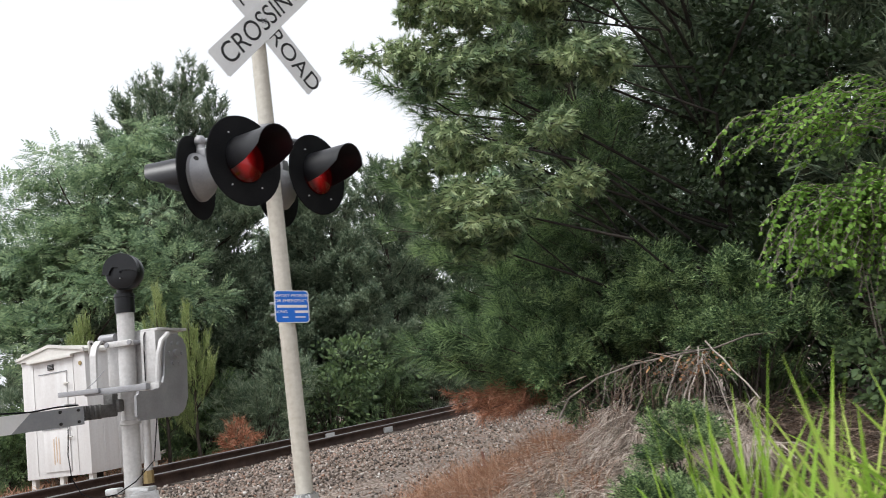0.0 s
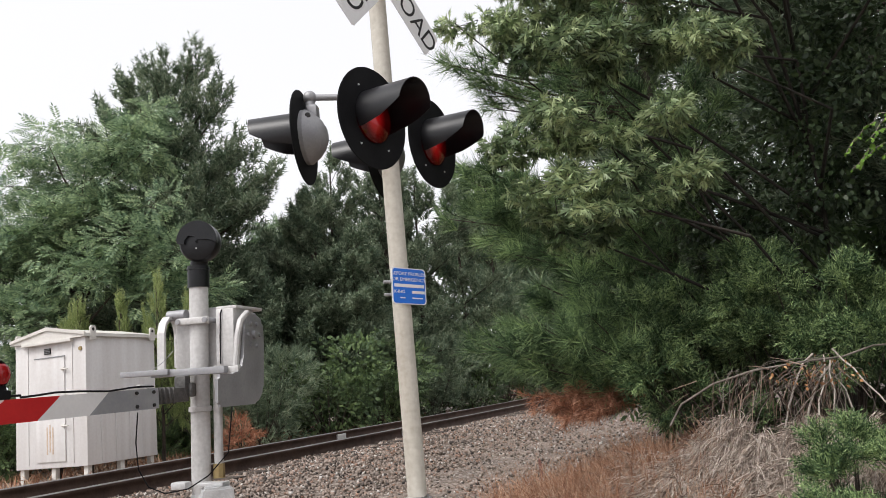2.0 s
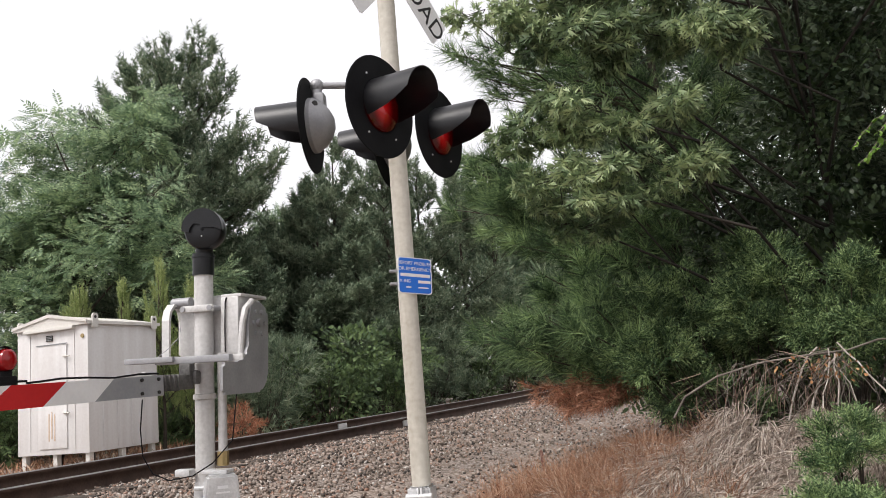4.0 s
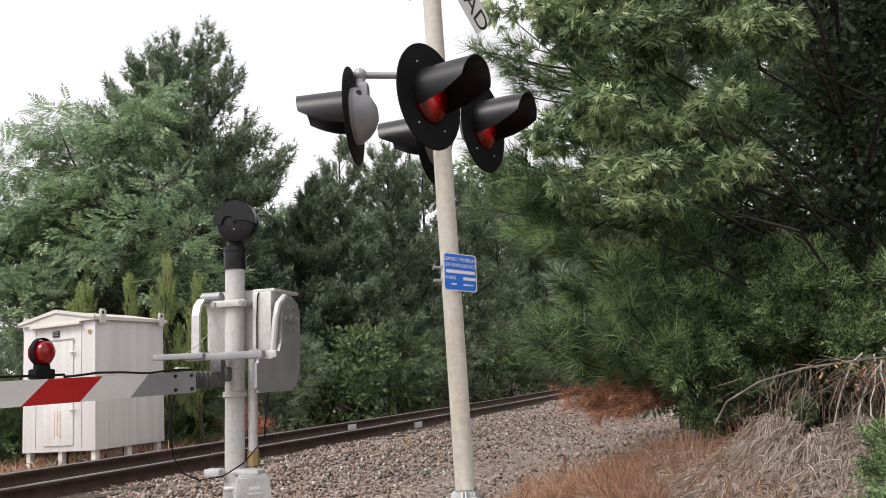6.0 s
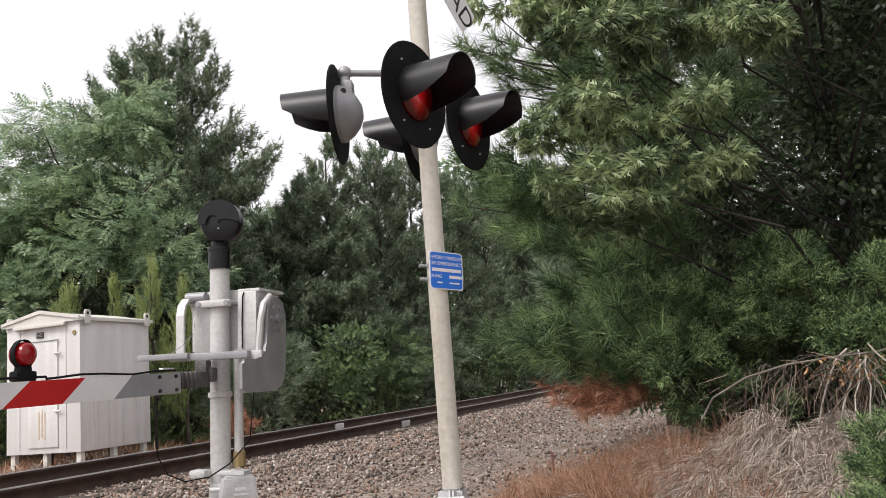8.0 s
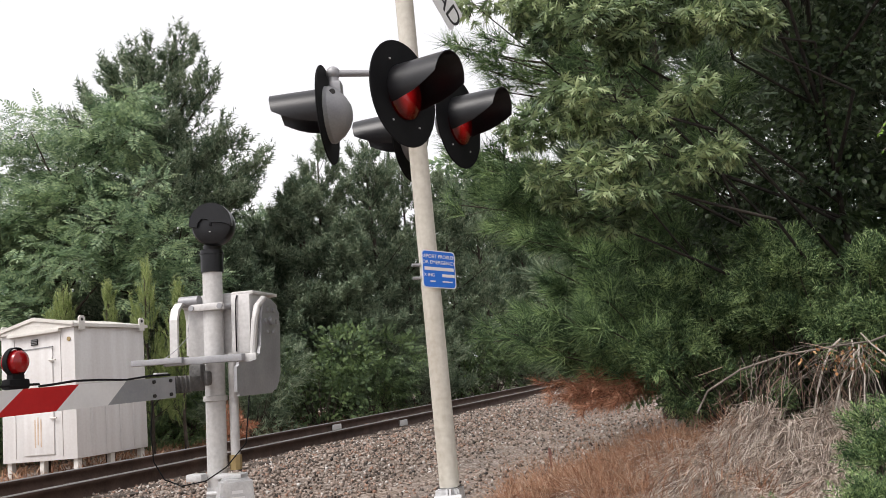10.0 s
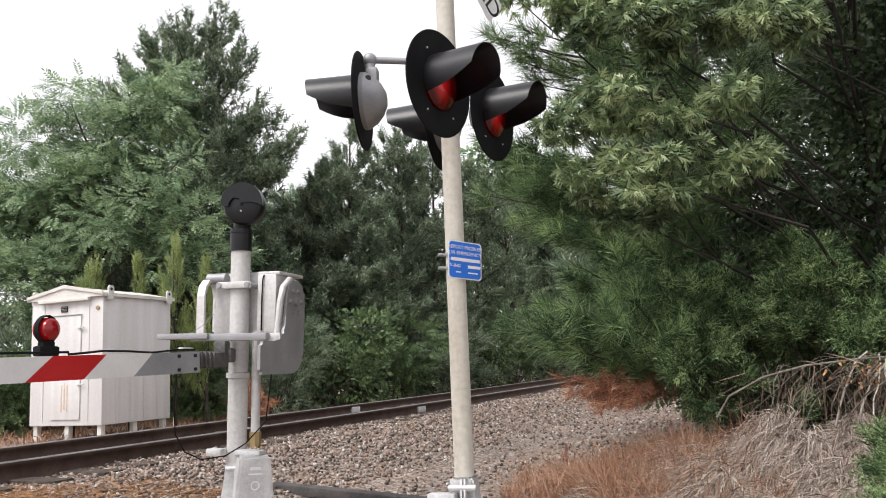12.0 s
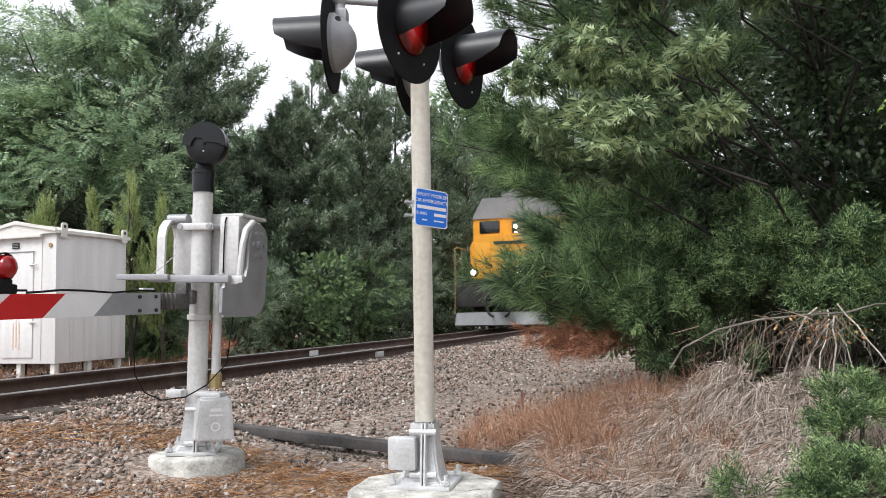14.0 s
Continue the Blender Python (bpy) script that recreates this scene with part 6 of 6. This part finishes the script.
def dead_vines():
    """Arching bare canes, each its own thing."""
    rng = np.random.default_rng(131)
    for k in range(10):
        x0, y0 = rng.uniform(-0.5, 0.5), rng.uniform(6.8, 7.2)
        z0 = rng.uniform(0.75, 1.05)
        dx, dy, drop = rng.uniform(-1.1, -0.1), rng.uniform(-0.7, -0.1), rng.uniform(0.5, 1.0)
        t = thing("dead_cane", pose(x0, y0, 0.2), "bare grey dead cane arching over the brush", "dead cane", "dead canes")
        pts = [(dx * q + 0.04 * math.sin(7 * q + k), dy * q, z0 - 0.2 + 0.25 * q - drop * q * q * 0.9) for q in [i / 9 for i in range(10)]]
        bm = bmesh.new()
        tube(bm, pts, rng.uniform(0.0016, 0.0032), 5)
        tube(bm, [(0, 0, 0), (0.03, 0.02, (z0 - 0.2) * 0.5), pts[0]], 0.003, 5)
        part("cane", bm, GREYBARK, t)


dead_vines()


def fallen_branch():
    """A bleached dead branch, its twigs fanning down over the brush from one broken crown."""
    rng = np.random.default_rng(136)
    t = thing("fallen_branch", pose(0.13, 6.8, 0.2), "bleached dead branch with a fan of bare twigs", "dead branch")
    bm = bmesh.new()
    tube(bm, [(0.6, 0.35, 0.9), (0.35, 0.2, 0.9), (0.1, 0.05, 0.84), (-0.2, -0.05, 0.83), (-0.55, -0.1, 0.8), (-0.85, -0.16, 0.73), (-1.1, -0.2, 0.6), (-1.2, -0.24, 0.45)], 0.008, 8)
    part("limb", bm, GREYBARK, t)
    for k in range(30):
        thick = k < 6
        a = rng.uniform(-2.4, -0.95) if thick else rng.uniform(-3.4, -0.7)
        p = Vector((rng.normal() * 0.06, rng.normal() * 0.05, 0.82 + rng.normal() * 0.04)) if thick or k % 3 else Vector((-1.0 * rng.uniform(), -0.15 * rng.uniform(), 0.82))
        ln = rng.uniform(0.35, 0.55) if thick else rng.uniform(0.2, 0.5)
        d = Vector((math.cos(a) * 0.9, -0.35 + rng.normal() * 0.15, math.sin(a) * 0.85))
        pts, q = [p], p.copy()
        for i in range(5):
            q = q + d * ln / 5 + Vector(rng.normal(size=3) * 0.018) - Vector((0, 0, 0.012 * i))
            pts.append(q.copy())
        bm = bmesh.new()
        tube(bm, pts, rng.uniform(0.004, 0.0075) if thick else rng.uniform(0.0015, 0.0035), 6)
        part("twig", bm, PALEBARK if thick else GREYBARK, t)
    # dead leaves and vine shreds hanging from the crown
    n = 200
    c = np.stack([-1.1 * rng.beta(0.9, 1.7, n), -0.1 + rng.normal(size=n) * 0.09, 0.8 - 0.3 * rng.uniform(0, 1, n) ** 1.5], 1)
    v, f = ribbons(c, unit(rng.normal(size=(n, 3)) * 0.5 - np.array([0.25, 0.1, 0.8])), rng.uniform(0.1, 0.28, n), rng.uniform(0.003, 0.009, n), rng.uniform(0, 0.4, n), rng, 3)
    tagged(array_mesh("vine_shred", v, f, THATCH, t, "brown dead vine shreds"), kind="stuff")
    v, f = scatter(*OVAL_LEAF, rng.normal(size=(90, 3)) * np.array([0.14, 0.08, 0.06]) + np.array([-0.12, -0.1, 0.74]), rng.normal(size=(90, 3)) - np.array([0, 0, 1.0]), rng.uniform(0.02, 0.045, 90), rng)
    tagged(array_mesh("dead_leaf", v, f, STRAW, t, "curled orange-brown dead leaves"), kind="stuff")


fallen_branch()


def litter():
    rng = np.random.default_rng(132)
    n = 44000
    x, y = rng.uniform(-6.5, -0.8, n), rng.uniform(3.2, 6.2, n)
    keep = (np.sin(x * 2.3) * np.cos(y * 3.1) + rng.normal(size=n) * 0.5 > -0.2) & (np.hypot(x - SIG.x, y - SIG.y) > 0.52) & (np.hypot(x + 4.33, y - 5.36) > 0.4)
    x, y = x[keep], y[keep]
    n = len(x)
    z = np.array([ground_z(a, b) for a, b in zip(x, y)]) + rng.uniform(0.004, 0.03, n)
    az = rng.uniform(0, 6.28, n)
    d = np.stack([np.cos(az), np.sin(az), rng.normal(size=n) * 0.15], 1)
    v, f = ribbons(np.stack([x, y, z], 1), d, rng.uniform(0.05, 0.16, n), rng.uniform(0.0018, 0.0045, n), rng.uniform(0, 0.1, n), rng, 2)
    tagged(array_mesh("pine_straw", v, f, STRAW), "orange-brown pine straw and dead grass on the ground", "pine straw", kind="stuff")


litter()


def ground_clutter():
    """A marker stake in the ballast, a weathered board end and a scrap of white plastic."""
    z = ground_z(-2.55, 9.2)
    t = thing("marker_stake", pose(-2.55, 9.2, z, 2, -3, 20), "short rusty marker stake standing in the ballast", "stake")
    bm = bmesh.new()
    prism(bm, [(-0.016, -0.05), (0.016, -0.05), (0.016, 0.2), (0.0, 0.23), (-0.016, 0.21)], 0.012, Matrix.Rotation(radians(90), 4, "X"))
    part("post", bm, RUSSETPAINT, t)
    t = thing("old_board", pose(-0.86, 5.15, 0.06, 0, -4, 28), "grey weathered board end lying under dead grass", "board")
    bm = bmesh.new()
    box(bm, (0, 0, 0), (0.55, 0.12, 0.05), 0.006)
    bmesh.ops.subdivide_edges(bm, edges=[e for e in bm.edges if e.calc_length() > 0.3], cuts=8)
    for v in bm.verts:
        v.co += Vector((0, 0.005, 0.006)) * noise.noise(v.co * 14)
    part("plank", bm, GREYBARK, t)
    t = thing("plastic_scrap", pose(-1.71, 5.3, ground_z(-1.71, 5.3) + 0.02, 0, 0, 15), "crumpled scrap of white plastic on the ground", "litter")
    bm = bmesh.new()
    bmesh.ops.create_icosphere(bm, subdivisions=2, radius=1.0)
    for v in bm.verts:
        k = 1 + 0.5 * noise.noise(v.co * 2.3)
        v.co = Vector((v.co.x * 0.06, v.co.y * 0.03, v.co.z * 0.018)) * k
    part("sheet", bm, WHITE, t, smooth=False)


ground_clutter()


def green_grass():
    rng = np.random.default_rng(133)
    t = thing("tall_grass", pose(0.75, 2.95, 0.0), "clump of tall bright green grass", "grass clump")
    n = 430
    root = np.stack([rng.uniform(-0.75, 0.7, n), rng.uniform(-0.35, 0.5, n), np.zeros(n)], 1)
    az, el = rng.uniform(0, 6.28, n), rng.uniform(0.85, 1.5, n)
    d = np.stack([np.cos(az) * np.cos(el), np.sin(az) * np.cos(el), np.sin(el)], 1)
    v, f = ribbons(root, d, rng.uniform(0.7, 1.2, n), rng.uniform(0.012, 0.034, n), rng.uniform(0.05, 1.0, n) ** 1.4, rng, 8)
    array_mesh("blades", v, f, BLADE, t)


green_grass()


def verge():
    """Low grass and weeds round the cabin and under the far trees."""
    rng = np.random.default_rng(134)
    n = 12000
    y = rng.uniform(8, 32, n)
    x = np.array([track_x(a) for a in y]) - rng.uniform(2.7, 11.0, n)
    z = np.array([ground_z(a, b) for a, b in zip(x, y)])
    az, el = rng.uniform(0, 6.28, n), rng.uniform(0.7, 1.5, n)
    d = np.stack([np.cos(az) * np.cos(el), np.sin(az) * np.cos(el), np.sin(el)], 1)
    v, f = ribbons(np.stack([x, y, z], 1), d, rng.uniform(0.12, 0.45, n), rng.uniform(0.008, 0.02, n), rng.uniform(0.2, 0.9, n), rng, 3)
    tagged(array_mesh("verge_grass", v, f, BROWNGRASS), "dry tan grass along the far side of the track", "grass", kind="stuff")


verge()


loose_stones()


# ---- motion ----
def motions():
    rows = []
    for k in range(0, 29):
        t = 0.5 * k
        y = 24.7 + 22.2 * (14.0 - t)
        yaw = -math.degrees(math.atan2(track_x(y + 16) - track_x(y + 4), 12.0))
        rows.append((t, pose(track_x(y), y, 0.464, 0, 0, yaw)))
    walk(loco, rows)


motions()
